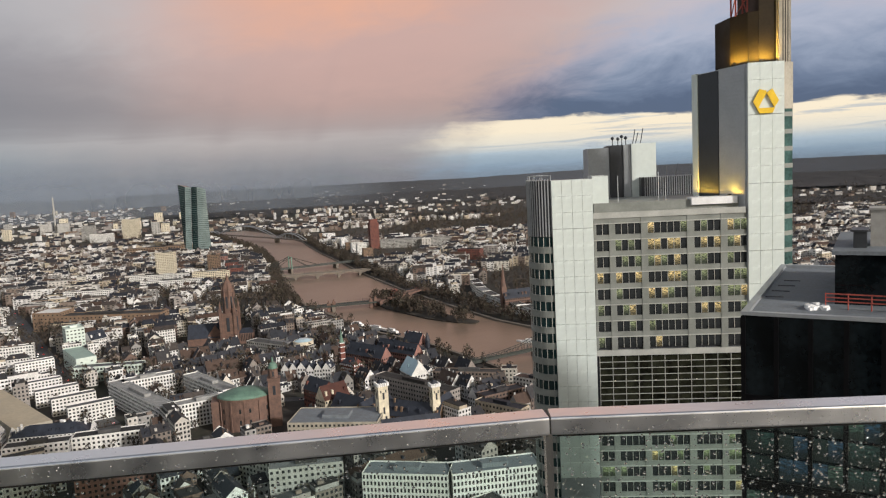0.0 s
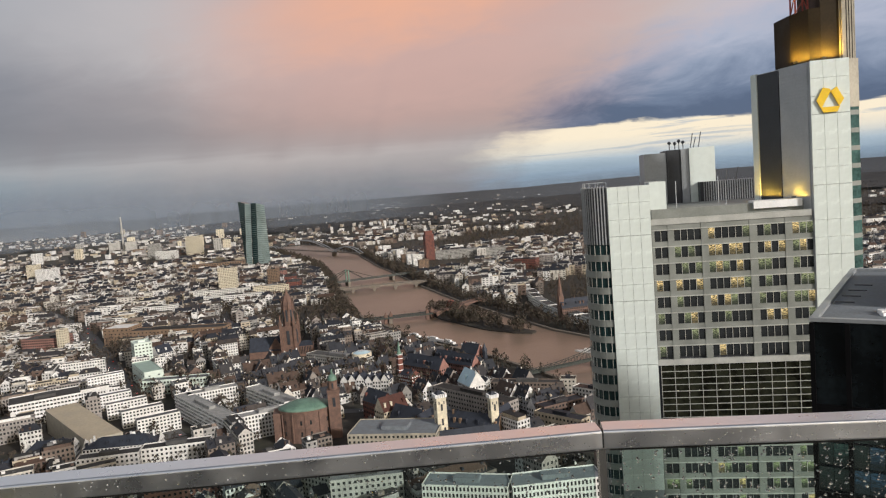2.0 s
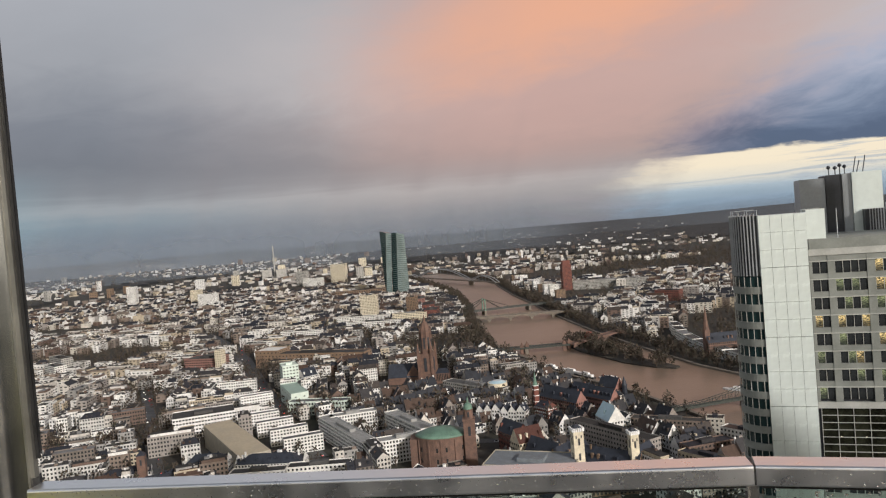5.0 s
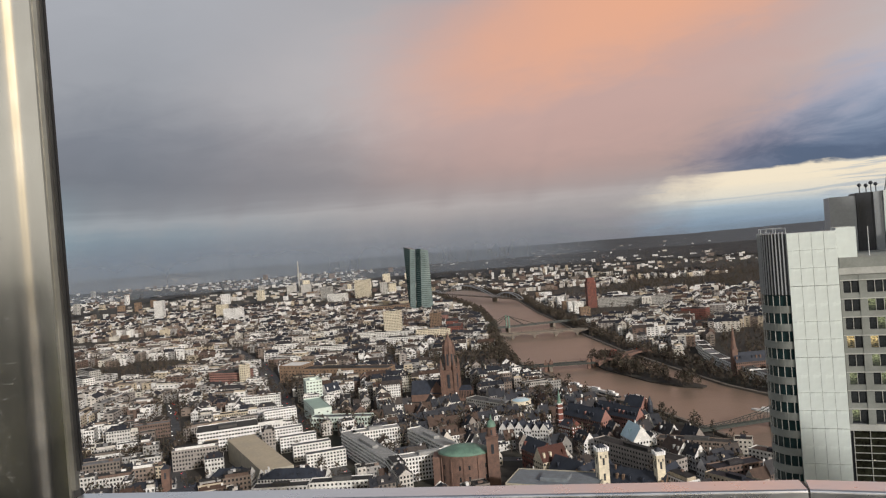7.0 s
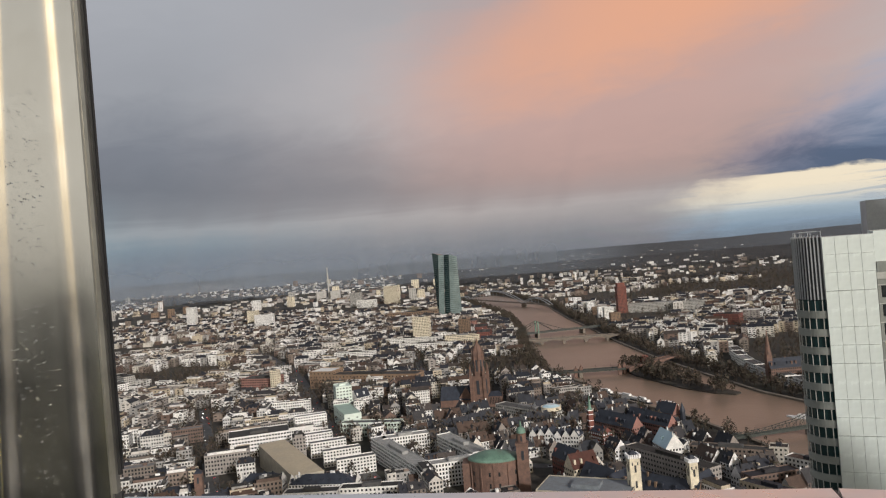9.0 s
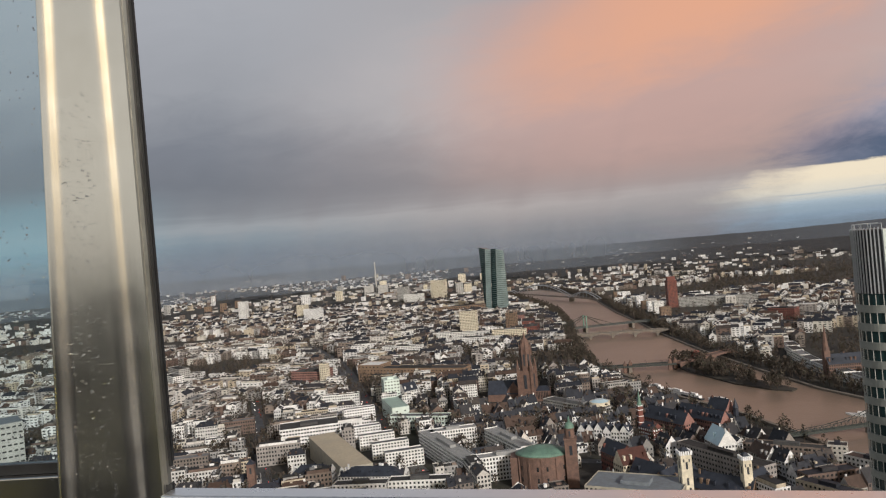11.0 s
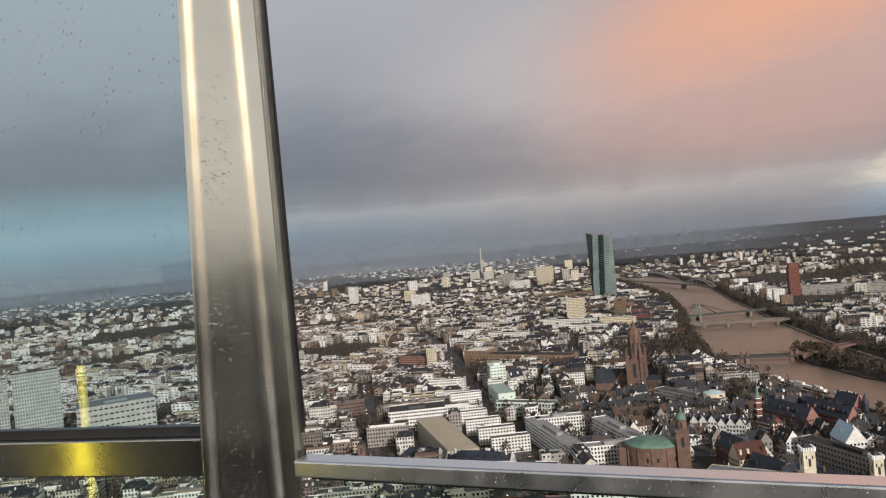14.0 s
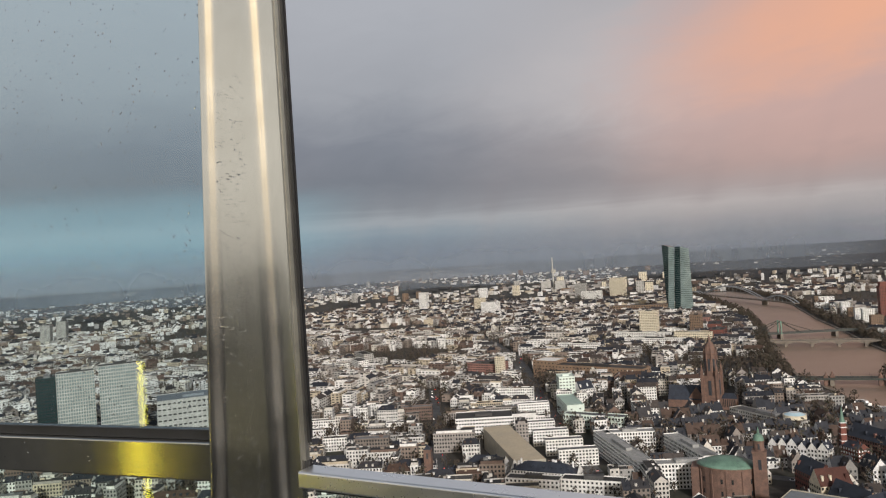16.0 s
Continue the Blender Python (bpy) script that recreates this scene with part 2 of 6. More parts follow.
M_bridge = plain("bridge_stone", (0.17, 0.145, 0.12), 0.8, grain=0.1)
M_concrete = plain("concrete", (0.36, 0.35, 0.33), 0.8, grain=0.1)
M_asphalt = plain("asphalt", (0.06, 0.06, 0.062), 0.6, grain=0.1)
M_twig = varied("bare_twigs", [(0.088, 0.068, 0.054), (0.105, 0.080, 0.062), (0.070, 0.056, 0.046), (0.062, 0.060, 0.040)], 0.9, 0.3, 0.3)
M_bark = plain("bark", (0.06, 0.045, 0.035), 0.9, grain=1.5)
M_carpaint = varied("car_paint", [(0.6, 0.6, 0.6), (0.03, 0.03, 0.035), (0.3, 0.31, 0.33), (0.75, 0.75, 0.75), (0.25, 0.03, 0.03), (0.05, 0.07, 0.15)], 0.3, 1.0, 0.1)
M_boat = plain("white_boat", (0.75, 0.75, 0.74), 0.4)


def build_ground(k, p, out):
    v = k.n("ShaderNodeTexCoord").outputs["Object"]
    a, b = k.noise(v, 0.012, 5.0), k.noise(v, 0.12, 4.0)
    c = k.ramp(k.smooth(a, 0.3, 0.7), [(0.0, (0.030, 0.028, 0.025)), (0.5, (0.042, 0.037, 0.031)), (1.0, (0.030, 0.032, 0.021))])
    c = k.mix(1.0, c, k.ramp(b, [(0.25, (0.6, 0.6, 0.6)), (0.75, (1.25, 1.2, 1.15))]), "MULTIPLY")
    link(k, c, p, "Base Color")
    p.inputs["Roughness"].default_value = 0.85


def build_water(k, p, out):
    v = k.n("ShaderNodeTexCoord").outputs["Object"]
    a, b = k.noise(v, 0.01, 4.0, 0.6, 0.8), k.noise(v, 0.25, 4.0)
    c = k.mix(k.smooth(a, 0.3, 0.7), (0.175, 0.127, 0.095), (0.215, 0.157, 0.119))
    link(k, c, p, "Base Color")
    p.inputs["Roughness"].default_value = 0.32
    p.inputs["Specular IOR Level"].default_value = 0.25
    link(k, k.n("ShaderNodeBump", ins={"Strength": 0.5, "Distance": 0.4, "Height": b}).outputs[0], p, "Normal")


def build_steel(k, p, out):
    v = k.n("ShaderNodeTexCoord").outputs["Object"]
    s = k.n("ShaderNodeVectorMath", op="MULTIPLY", ins={0: v, 1: (160.0, 160.0, 4.0)}).outputs[0]
    a, b = k.noise(s, 1.0, 4.0), k.noise(v, 6.0, 5.0)
    link(k, k.mix(k.smooth(b, 0.3, 0.7), (0.62, 0.605, 0.565), (0.71, 0.695, 0.655)), p, "Base Color")
    p.inputs["Metallic"].default_value = 1.0
    link(k, k.math("MULTIPLY_ADD", a, 0.05, k.smooth(b, 0.3, 0.7, 0.17, 0.24)), p, "Roughness")
    link(k, k.n("ShaderNodeBump", ins={"Strength": 0.05, "Distance": 0.002, "Height": a}).outputs[0], p, "Normal")


def build_rail(k, p, out):
    v = k.n("ShaderNodeTexCoord").outputs["Object"]
    b = k.noise(v, 14.0, 5.0)
    link(k, k.mix(k.smooth(b, 0.3, 0.7), (0.92, 0.92, 0.93), (0.97, 0.97, 0.98)), p, "Base Color")
    p.inputs["Metallic"].default_value = 1.0
    link(k, k.smooth(b, 0.3, 0.7, 0.26, 0.36), p, "Roughness")


def pane_of(tint, sheen=0.03):
    """Thin pane: mostly see-through with a slight cast, and a mirror sheen that grows at a slant."""
    def build(k, p, out):
        tr = k.n("ShaderNodeBsdfTransparent", ins={"Color": (*tint, 1)})
        gl = k.n("ShaderNodeBsdfGlossy", ins={"Color": (1, 1, 1, 1), "Roughness": 0.01})
        lw = k.n("ShaderNodeLayerWeight", ins={"Blend": 0.5})
        fr = k.math("MULTIPLY_ADD", k.math("POWER", lw.outputs["Facing"], 4.0), 0.6, sheen)
        mx = k.n("ShaderNodeMixShader", ins={0: fr, 1: tr.outputs[0], 2: gl.outputs[0]})
        link(k, mx.outputs[0], out, "Surface")
    return build


def build_drop(k, p, out):
    p.inputs["Base Color"].default_value = (1, 1, 1, 1)
    p.inputs["Transmission Weight"].default_value = 1.0
    p.inputs["IOR"].default_value = 1.33
    p.inputs["Roughness"].default_value = 0.0


def build_rain_haze(k, p, out):
    """A thin sheet standing for rain and distance haze: mostly gaps, the rest scatters the daylight."""
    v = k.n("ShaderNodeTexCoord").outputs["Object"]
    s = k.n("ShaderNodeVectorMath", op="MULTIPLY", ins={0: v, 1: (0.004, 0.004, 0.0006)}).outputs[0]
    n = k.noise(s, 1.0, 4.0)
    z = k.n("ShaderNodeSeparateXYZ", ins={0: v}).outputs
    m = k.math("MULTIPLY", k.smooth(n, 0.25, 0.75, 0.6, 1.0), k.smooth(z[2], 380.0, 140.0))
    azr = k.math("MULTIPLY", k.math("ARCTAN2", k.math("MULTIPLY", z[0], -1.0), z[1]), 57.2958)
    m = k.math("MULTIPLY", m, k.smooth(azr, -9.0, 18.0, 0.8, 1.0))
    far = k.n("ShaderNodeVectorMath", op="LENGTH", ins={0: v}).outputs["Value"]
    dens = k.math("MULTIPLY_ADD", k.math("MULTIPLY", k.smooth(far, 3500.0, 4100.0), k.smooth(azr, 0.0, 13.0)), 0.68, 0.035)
    # denser low on the right: haze laid over the far ridge
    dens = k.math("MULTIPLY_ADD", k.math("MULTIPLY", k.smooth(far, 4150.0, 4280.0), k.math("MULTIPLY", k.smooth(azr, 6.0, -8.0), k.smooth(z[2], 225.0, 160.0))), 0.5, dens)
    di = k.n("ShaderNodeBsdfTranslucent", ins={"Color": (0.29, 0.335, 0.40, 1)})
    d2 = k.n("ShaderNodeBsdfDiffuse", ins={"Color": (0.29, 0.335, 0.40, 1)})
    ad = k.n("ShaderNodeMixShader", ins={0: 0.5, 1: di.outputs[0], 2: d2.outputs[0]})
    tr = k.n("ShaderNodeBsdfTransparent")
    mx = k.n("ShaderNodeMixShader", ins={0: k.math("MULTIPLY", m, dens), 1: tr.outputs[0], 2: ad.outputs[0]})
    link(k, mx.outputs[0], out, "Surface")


def glow(name, col, strength):
    def build(k, p, out):
        link(k, k.n("ShaderNodeEmission", ins={"Color": (*col, 1), "Strength": strength}).outputs[0], out, "Surface")
    return material(name, build)


def lit_room(name, col, strength):
    """An office behind glass: dark glass with uneven lamp light inside."""
    def build(k, p, out):
        v = k.n("ShaderNodeTexCoord").outputs["Object"]
        r = k.n("ShaderNodeObjectInfo").outputs["Random"]
        v = k.n("ShaderNodeVectorMath", op="ADD", ins={0: v, 1: k.n("ShaderNodeCombineXYZ", ins={0: k.math("MULTIPLY", r, 90.0), 2: k.math("MULTIPLY", r, 37.0)}).outputs[0]}).outputs[0]
        o = k.n("ShaderNodeTexCoord").outputs["Object"]
        flat = k.n("ShaderNodeVectorMath", op="MULTIPLY", ins={0: v, 1: (1.0, 1.0, 4.0)}).outputs[0]
        up = k.smooth(k.n("ShaderNodeSeparateXYZ", ins={0: o}).outputs[2], 0.5, 2.1, 0.15, 1.0)
        f = k.math("MULTIPLY", k.smooth(k.noise(flat, 1.6, 4.0, 0.7), 0.42, 0.62, 0.05, 1.3), up)
        p.inputs["Base Color"].default_value = (0.03, 0.035, 0.035, 1)
        p.inputs["Roughness"].default_value = 0.15
        p.inputs["Emission Color"].default_value = (*col, 1)
        link(k, k.math("MULTIPLY", f, strength), p, "Emission Strength")
    return material(name, build)


M_ground, M_water = material("winter_ground", build_ground), material("brown_river", build_water)
M_steel, M_rail = material("brushed_steel", build_steel), material("polished_rail", build_rail)
M_glass, M_glass_blue = material("greenish_glass", pane_of((0.87, 0.955, 0.925))), material("bluish_glass", pane_of((0.88, 0.95, 0.965), 0.03))
M_drop, M_rain_haze = material("water_drop", build_drop), material("rain", build_rain_haze)
M_woods = plain("winter_woods", (0.021, 0.0195, 0.0195), 0.95, grain=0.012, amount=0.8)
M_flange = plain("dull_steel", (0.36, 0.35, 0.32), 0.5, 1.0, grain=4.0, amount=0.15)
M_bar = plain("smooth_wet_steel", (0.50, 0.49, 0.46), 0.13, 1.0, grain=4.0, amount=0.12)
M_sideglass = plain("dark_side_glazing", (0.045, 0.085, 0.080), 0.4, grain=0.2, amount=0.6, spec=0.0)
M_sidelouvre = plain("pale_grey_louvre", (0.47, 0.49, 0.51), 0.4, 0.2, grain=0.2, amount=0.10)
M_wetfloor = plain("dark_wet_paving", (0.05, 0.05, 0.049), 0.6, grain=1.5, amount=0.3)
M_rubber = plain("black_rubber", (0.012, 0.012, 0.013), 0.5, grain=20)
M_yellow = glow("yellow_lamp", (1.0, 0.82, 0.06), 8.5)
M_headlight = glow("headlight", (1.0, 0.95, 0.85), 6.0)
M_taillight = glow("taillight", (1.0, 0.05, 0.02), 3.0)
M_panel = plain("pale_green_white_cladding", (0.67, 0.73, 0.70), 0.28, grain=0.08, amount=0.08)
M_cb_stone = plain("grey_facade_panel", (0.225, 0.238, 0.220), 0.5, grain=0.3, amount=0.15)
M_cb_stone_l = plain("pale_facade_sill", (0.42, 0.425, 0.40), 0.5, grain=0.3, amount=0.15)
M_louvre = plain("grey_louvre", (0.34, 0.36, 0.38), 0.4, 0.3, grain=0.2, amount=0.12)
M_charcoal = plain("charcoal_cladding", (0.035, 0.038, 0.045), 0.45, grain=0.3)
# strong broad mottle in the colour stands for uneven reflections in the glass
M_darkglass = plain("black_facade_glass", (0.007, 0.010, 0.012), 0.06, grain=0.16, amount=0.75, spec=0.3)
M_tealglass = plain("teal_facade_glass", (0.014, 0.036, 0.038), 0.14, grain=0.03, amount=0.4, spec=0.5)
M_gardenglass = plain("garden_glass", (0.017, 0.018, 0.012), 0.12, grain=0.35, amount=0.9, spec=0.25)
M_bronze = plain("bronze_cladding", (0.026, 0.020, 0.013), 0.6, 0.0, grain=0.2, amount=0.3, spec=0.12)
# paler copy of the teal glass, with a bright reflection put into its colour
M_tealglass_l = plain("pale_sheen_teal_glass", (0.155, 0.20, 0.20), 0.2, grain=0.03, amount=0.25, spec=0.8)
M_gravel = plain("pale_gravel_roof", (0.27, 0.27, 0.265), 0.85, grain=0.3, amount=0.35)
M_roofing = plain("grey_roof_felt", (0.16, 0.18, 0.20), 0.7, grain=0.3, amount=0.3)
M_tan = plain("tan_parapet", (0.36, 0.33, 0.27), 0.6, grain=0.2)
M_redsteel = plain("red_steel", (0.36, 0.07, 0.05), 0.5)
M_gold = plain("logo_yellow", (0.85, 0.55, 0.03), 0.35, grain=0.2, amount=0.1)
M_white_paint = plain("white_paint", (0.8, 0.8, 0.8), 0.5, grain=0.5, amount=0.1)
M_skyglass = plain("blue_glass_roof", (0.42, 0.58, 0.66), 0.12, grain=0.1, amount=0.1)
M_pinkbrick = plain("rose_render", (0.24, 0.125, 0.105), 0.8, grain=0.1)


# ---- mesh builders ----
class MB:
    """Collects faces of one mesh."""

    def __init__(self):
        self.v, self.f = [], []

    def poly(self, pts):
        i = len(self.v)
        self.v.extend(pts)
        self.f.append(tuple(range(i, i + len(pts))))

    def prism(self, pts, z0, z1, top=True, bottom=False, pts2=None):
        """Walls over a footprint given anticlockwise; pts2: another outline at the top."""
        i, n = len(self.v), len(pts)
        self.v.extend((x, y, z0) for x, y in pts)
        self.v.extend((x, y, z1) for x, y in (pts2 or pts))
        for k in range(n):
            a, b = i + k, i + (k + 1) % n
            self.f.append((a, b, b + n, a + n))
        if top:
            self.f.append(tuple(range(i + n, i + 2 * n)))
        if bottom:
            self.f.append(tuple(reversed(range(i, i + n))))

    def box(self, c, size, ang=0.0):
        """Centre of the base, size and turn in degrees."""
        self.prism(rect(c[0], c[1], size[0], size[1], ang), c[2], c[2] + size[2], True, True)

    def tube(self, a, b, r, n=6):
        a, b = Vector(a), Vector(b)
        q = (b - a).to_track_quat("Z", "Y").to_matrix()
        i = len(self.v)
        for p in (a, b):
            for k in range(n):
                w = 2 * math.pi * k / n
                self.v.append(tuple(p + q @ Vector((r * math.cos(w), r * math.sin(w), 0))))
        for k in range(n):
            l = (k + 1) % n
            self.f.append((i + k, i + l, i + n + l, i + n + k))
        self.f.append(tuple(reversed(range(i, i + n))))
        self.f.append(tuple(range(i + n, i + 2 * n)))

    def rings(self, rings):
        """A skin over stacked rings of equal count, capped."""
        i, n = len(self.v), len(rings[0])
        for r in rings:
            self.v.extend(r)
        for k in range(len(rings) - 1):
            for j in range(n):
                l = (j + 1) % n
                a, b = i + k * n, i + (k + 1) * n
                self.f.append((a + j, a + l, b + l, b + j))
        self.f.append(tuple(reversed(range(i, i + n))))
        self.f.append(tuple(range(i + (len(rings) - 1) * n, i + len(rings) * n)))

    def mesh(self, name, mat, smooth=False):
        me = bpy.data.meshes.new(name)
        me.from_pydata(self.v, [], self.f)
        me.materials.append(mat)
        if smooth:
            me.polygons.foreach_set("use_smooth", [True] * len(me.polygons))
        me.update()
        return me


def rect(cx, cy, w, d, ang=0.0):
    c, s = math.cos(radians(ang)), math.sin(radians(ang))
    return [(cx + c * x - s * y, cy + s * x + c * y) for x, y in ((-w / 2, -d / 2), (w / 2, -d / 2), (w / 2, d / 2), (-w / 2, d / 2))]


def ellipse(cx, cy, a, b, n, ang=0.0):
    c, s = math.cos(radians(ang)), math.sin(radians(ang))
    return [(cx + c * a * math.cos(t) - s * b * math.sin(t), cy + s * a * math.cos(t) + c * b * math.sin(t)) for t in (2 * math.pi * k / n for k in range(n))]


def ring(cx, cy, z, r, n=8, turn=0.0):
    return [(cx + r * math.cos(turn + 2 * math.pi * k / n), cy + r * math.sin(turn + 2 * math.pi * k / n), z) for k in range(n)]


def thing(name, at, label, category, group="", kind=""):
    ob = new(name)
    ob.location = at
    ob.empty_display_size = 0.5
    return tagged(ob, label, category, group, kind)


def part(name, mb, mat, parent, label="", kind="", smooth=False):
    """Links a builder as one mesh under a thing; the builder is in world places."""
    ob = new(name, mb.mesh(name, mat, smooth))
    ob.parent = parent
    at = parent.location if parent.parent is None else parent.parent.location
    off = Vector(at)
    ob.data.transform(Matrix.Translation(-off))
    return tagged(ob, label, kind=kind)


def solid(name, mb, mat, label, category, kind="", smooth=False, group=""):
    return tagged(new(name, mb.mesh(name, mat, smooth)), label, category, group, kind)


def wall_windows(mb, a, b, z0, floors, storey, pitch=3.2, ww=1.5, wh=1.7, proud=0.06, skip=0.0, rnd=None):
    """Window panes along the wall from a to b (outside on the right-hand side)."""
    ax, ay = a
    bx, by = b
    length = math.hypot(bx - ax, by - ay)
    n = int(length / pitch)
    if n < 1:
        return
    ux, uy = (bx - ax) / length, (by - ay) / length
    ox, oy = uy * proud, -ux * proud
    for fl in range(floors):
        z = z0 + fl * storey + storey * 0.3
        for k in range(n):
            if rnd and rnd.random() < skip:
                continue
            m = (k + 0.5) * length / n
            p, q = m - ww / 2, m + ww / 2
            mb.poly([(ax + ux * p + ox, ay + uy * p + oy, z), (ax + ux * q + ox, ay + uy * q + oy, z),
                     (ax + ux * q + ox, ay + uy * q + oy, z + wh), (ax + ux * p + ox, ay + uy * p + oy, z + wh)])


# ---- ground, river ----
def rise(r):
    """Height of the land: flat town, then slopes up to the hills at the horizon."""
    if r < 2900:
        return 0.0
    e0 = math.degrees(math.atan2(EYE, 2900))
    e = e0 - (r - 2900) / 1950 * (e0 - 0.75)
    k = min(1.0, (r - 2900) / 300)
    return k * max(0.0, EYE - r * math.tan(radians(e)))


def shrink(r):
    """Far things stand on the rising land and are built smaller in step with it."""
    return (EYE - rise(r)) / EYE


NORTH_BANK = [(420, 380), (235, 470), (140, 560), (78, 655), (32, 735), (-21, 818), (-109, 918), (-158, 1012), (-212, 1100), (-262, 1235), (-292, 1345), (-370, 1640), (-482, 1975), (-585, 2190), (-770, 2560), (-1000, 2900)]
SOUTH_BANK = [(560, 520), (330, 640), (200, 770), (112, 868), (65, 932), (-5, 1072), (-70, 1210), (-165, 1450), (-236, 1656), (-310, 1854), (-400, 2130), (-430, 2230), (-560, 2500), (-700, 2760), (-860, 2960)]
RIVER = NORTH_BANK + SOUTH_BANK[::-1]


def inside(x, y, poly):
    hit, j = False, len(poly) - 1
    for i in range(len(poly)):
        (x1, y1), (x2, y2) = poly[i], poly[j]
        if (y1 > y) != (y2 > y) and x < (x2 - x1) * (y - y1) / (y2 - y1) + x1:
            hit = not hit
        j = i
    return hit


def near_line(x, y, line):
    best = 1e9
    for (x1, y1), (x2, y2) in zip(line, line[1:]):
        dx, dy = x2 - x1, y2 - y1
        t = max(0.0, min(1.0, ((x - x1) * dx + (y - y1) * dy) / (dx * dx + dy * dy)))
        best = min(best, math.hypot(x - x1 - t * dx, y - y1 - t * dy))
    return best


mb = MB()
radii = [0, 150, 350, 600, 900, 1300, 1800, 2300, 2700] + [2900 + 100 * k for k in range(20)]
steps = 96
for r in radii:
    for k in range(steps):
        w = 2 * math.pi * k / steps
        wob_z = (6.0 * noise.noise((math.cos(w) * 6, math.sin(w) * 6, r * 0.004)) if r > 3300 else 0.0)
        mb.v.append((r * math.sin(w), r * math.cos(w), rise(r) + wob_z))
for i in range(len(radii) - 1):
    for k in range(steps):
        l = (k + 1) % steps
        mb.f.append((i * steps + k, i * steps + l, (i + 1) * steps + l, (i + 1) * steps + k))
solid("ground", mb, M_ground, "brown wintry ground of the town and its surroundings", "ground", "structure", True)

mb = MB()
mb.poly([(x, y, 0.25) for x, y in RIVER])
solid("water", mb, M_water, "broad muddy brown river in flood", "river", "structure")
mb = MB()
for line, inner in ((NORTH_BANK, -1), (SOUTH_BANK, 1)):
    for (x1, y1), (x2, y2) in zip(line, line[1:]):
        l = math.hypot(x2 - x1, y2 - y1)
        nx, ny = -(y2 - y1) / l * 2.0, (x2 - x1) / l * 2.0
        mb.prism([(x1 - nx, y1 - ny), (x1 + nx, y1 + ny), (x2 + nx, y2 + ny), (x2 - nx, y2 - ny)][::-1], 0, 2.4, True)
solid("quay_wall", mb, M_bridge, "grey stone quay walls along both river banks", "quay wall", "structure")

ISLAND = [(-118, 1120), (-88, 1052), (-25, 962), (14, 928), (36, 920), (42, 930), (0, 985), (-32, 1055), (-62, 1135), (-95, 1160)]
mb = MB()
mb.prism(ISLAND, 0.0, 2.0)
solid("island", mb, M_ground, "narrow wooded river island", "island", "structure")

# wide roads as strips on the ground
ROADS = [([(-720, 1195), (-523, 912), (-416, 759), (-357, 671), (-288, 590), (-240, 470), (-200, 330)], 24),
         ([(-680, 880), (-611, 792), (-496, 643), (-400, 520)], 14), ([(-560, 1500), (-500, 1280), (-430, 1100)], 14),
         ([(-1000, 1500), (-720, 1195)], 20), ([(-330, 640), (-210, 640), (-60, 640)], 12), ([(-60, 640), (-20, 480), (40, 380)], 14),
         ([(-64, 1210), (60, 1500), (240, 1900)], 16), ([(-1200, 700), (-900, 700), (-496, 643)], 16)]
mb = MB()
for line, w in ROADS:
    for (x1, y1), (x2, y2) in zip(line, line[1:]):
        l = math.hypot(x2 - x1, y2 - y1)
        nx, ny = -(y2 - y1) / l * w / 2, (x2 - x1) / l * w / 2
        mb.poly([(x1 - nx, y1 - ny, 0.06), (x2 - nx, y2 - ny, 0.06), (x2 + nx, y2 + ny, 0.06), (x1 + nx, y1 + ny, 0.06)][::-1])
solid("road", mb, M_asphalt, "dark wet asphalt city roads", "road", "structure")

# see-through sheets added far off, for falling rain and for distance haze
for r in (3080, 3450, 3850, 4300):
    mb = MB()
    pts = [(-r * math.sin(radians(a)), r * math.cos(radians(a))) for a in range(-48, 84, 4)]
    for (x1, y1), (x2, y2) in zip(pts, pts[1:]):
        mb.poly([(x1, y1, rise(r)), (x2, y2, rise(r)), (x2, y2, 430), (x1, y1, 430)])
    rain = solid("backdrop", mb, M_rain_haze, "pale grey see-through sheet standing for rain and haze before the far hills", "rain", "structure", True)
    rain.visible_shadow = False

# ---- the viewing platform ----
RAIL_A, RAIL_B, RAIL_C = -1.9, 6.66, 15.6     # turn of each stretch of the parapet
JX, JY = 0.168, 1.211                         # inner upper edge of the rail at the joint
RZ = EYE - 0.43


def along(x, y, ang, s, off=0.0):
    """A place s along a line and off away from the eye."""
    c, n = math.cos(radians(ang)), math.sin(radians(ang))
    return x + c * s - n * off, y + n * s + c * off


def bar(mb, x, y, ang, s0, s1, profile, z):
    """A bar along the parapet; profile: (offset outwards, height) points."""
    i, n = len(mb.v), len(profile)
    for s in (s0, s1):
        for o, h in profile:
            mb.v.append((*along(x, y, ang, s, o), z + h))
    for k in range(n):
        l = (k + 1) % n
        mb.f.append((i + k, i + l, i + n + l, i + n + k))
    mb.f.append(tuple(reversed(range(i, i + n))))
    mb.f.append(tuple(range(i + n, i + 2 * n)))


def soft_profile(w, h, r, crown=0.0):
    """Rounded bar section, upper inner edge at the origin."""
    pts = []
    for cx, cz, a0 in ((w - r, -r, 0), (r, -r, 90), (r, -h + r, 180), (w - r, -h + r, 270)):
        for k in range(5):
            a = radians(a0 + 90 * k / 4)
            x = cx + r * math.cos(a)
            pts.append((x, cz + r * math.sin(a) + (crown * math.sin(math.pi * x / w) if cz == -r else 0)))
    return pts


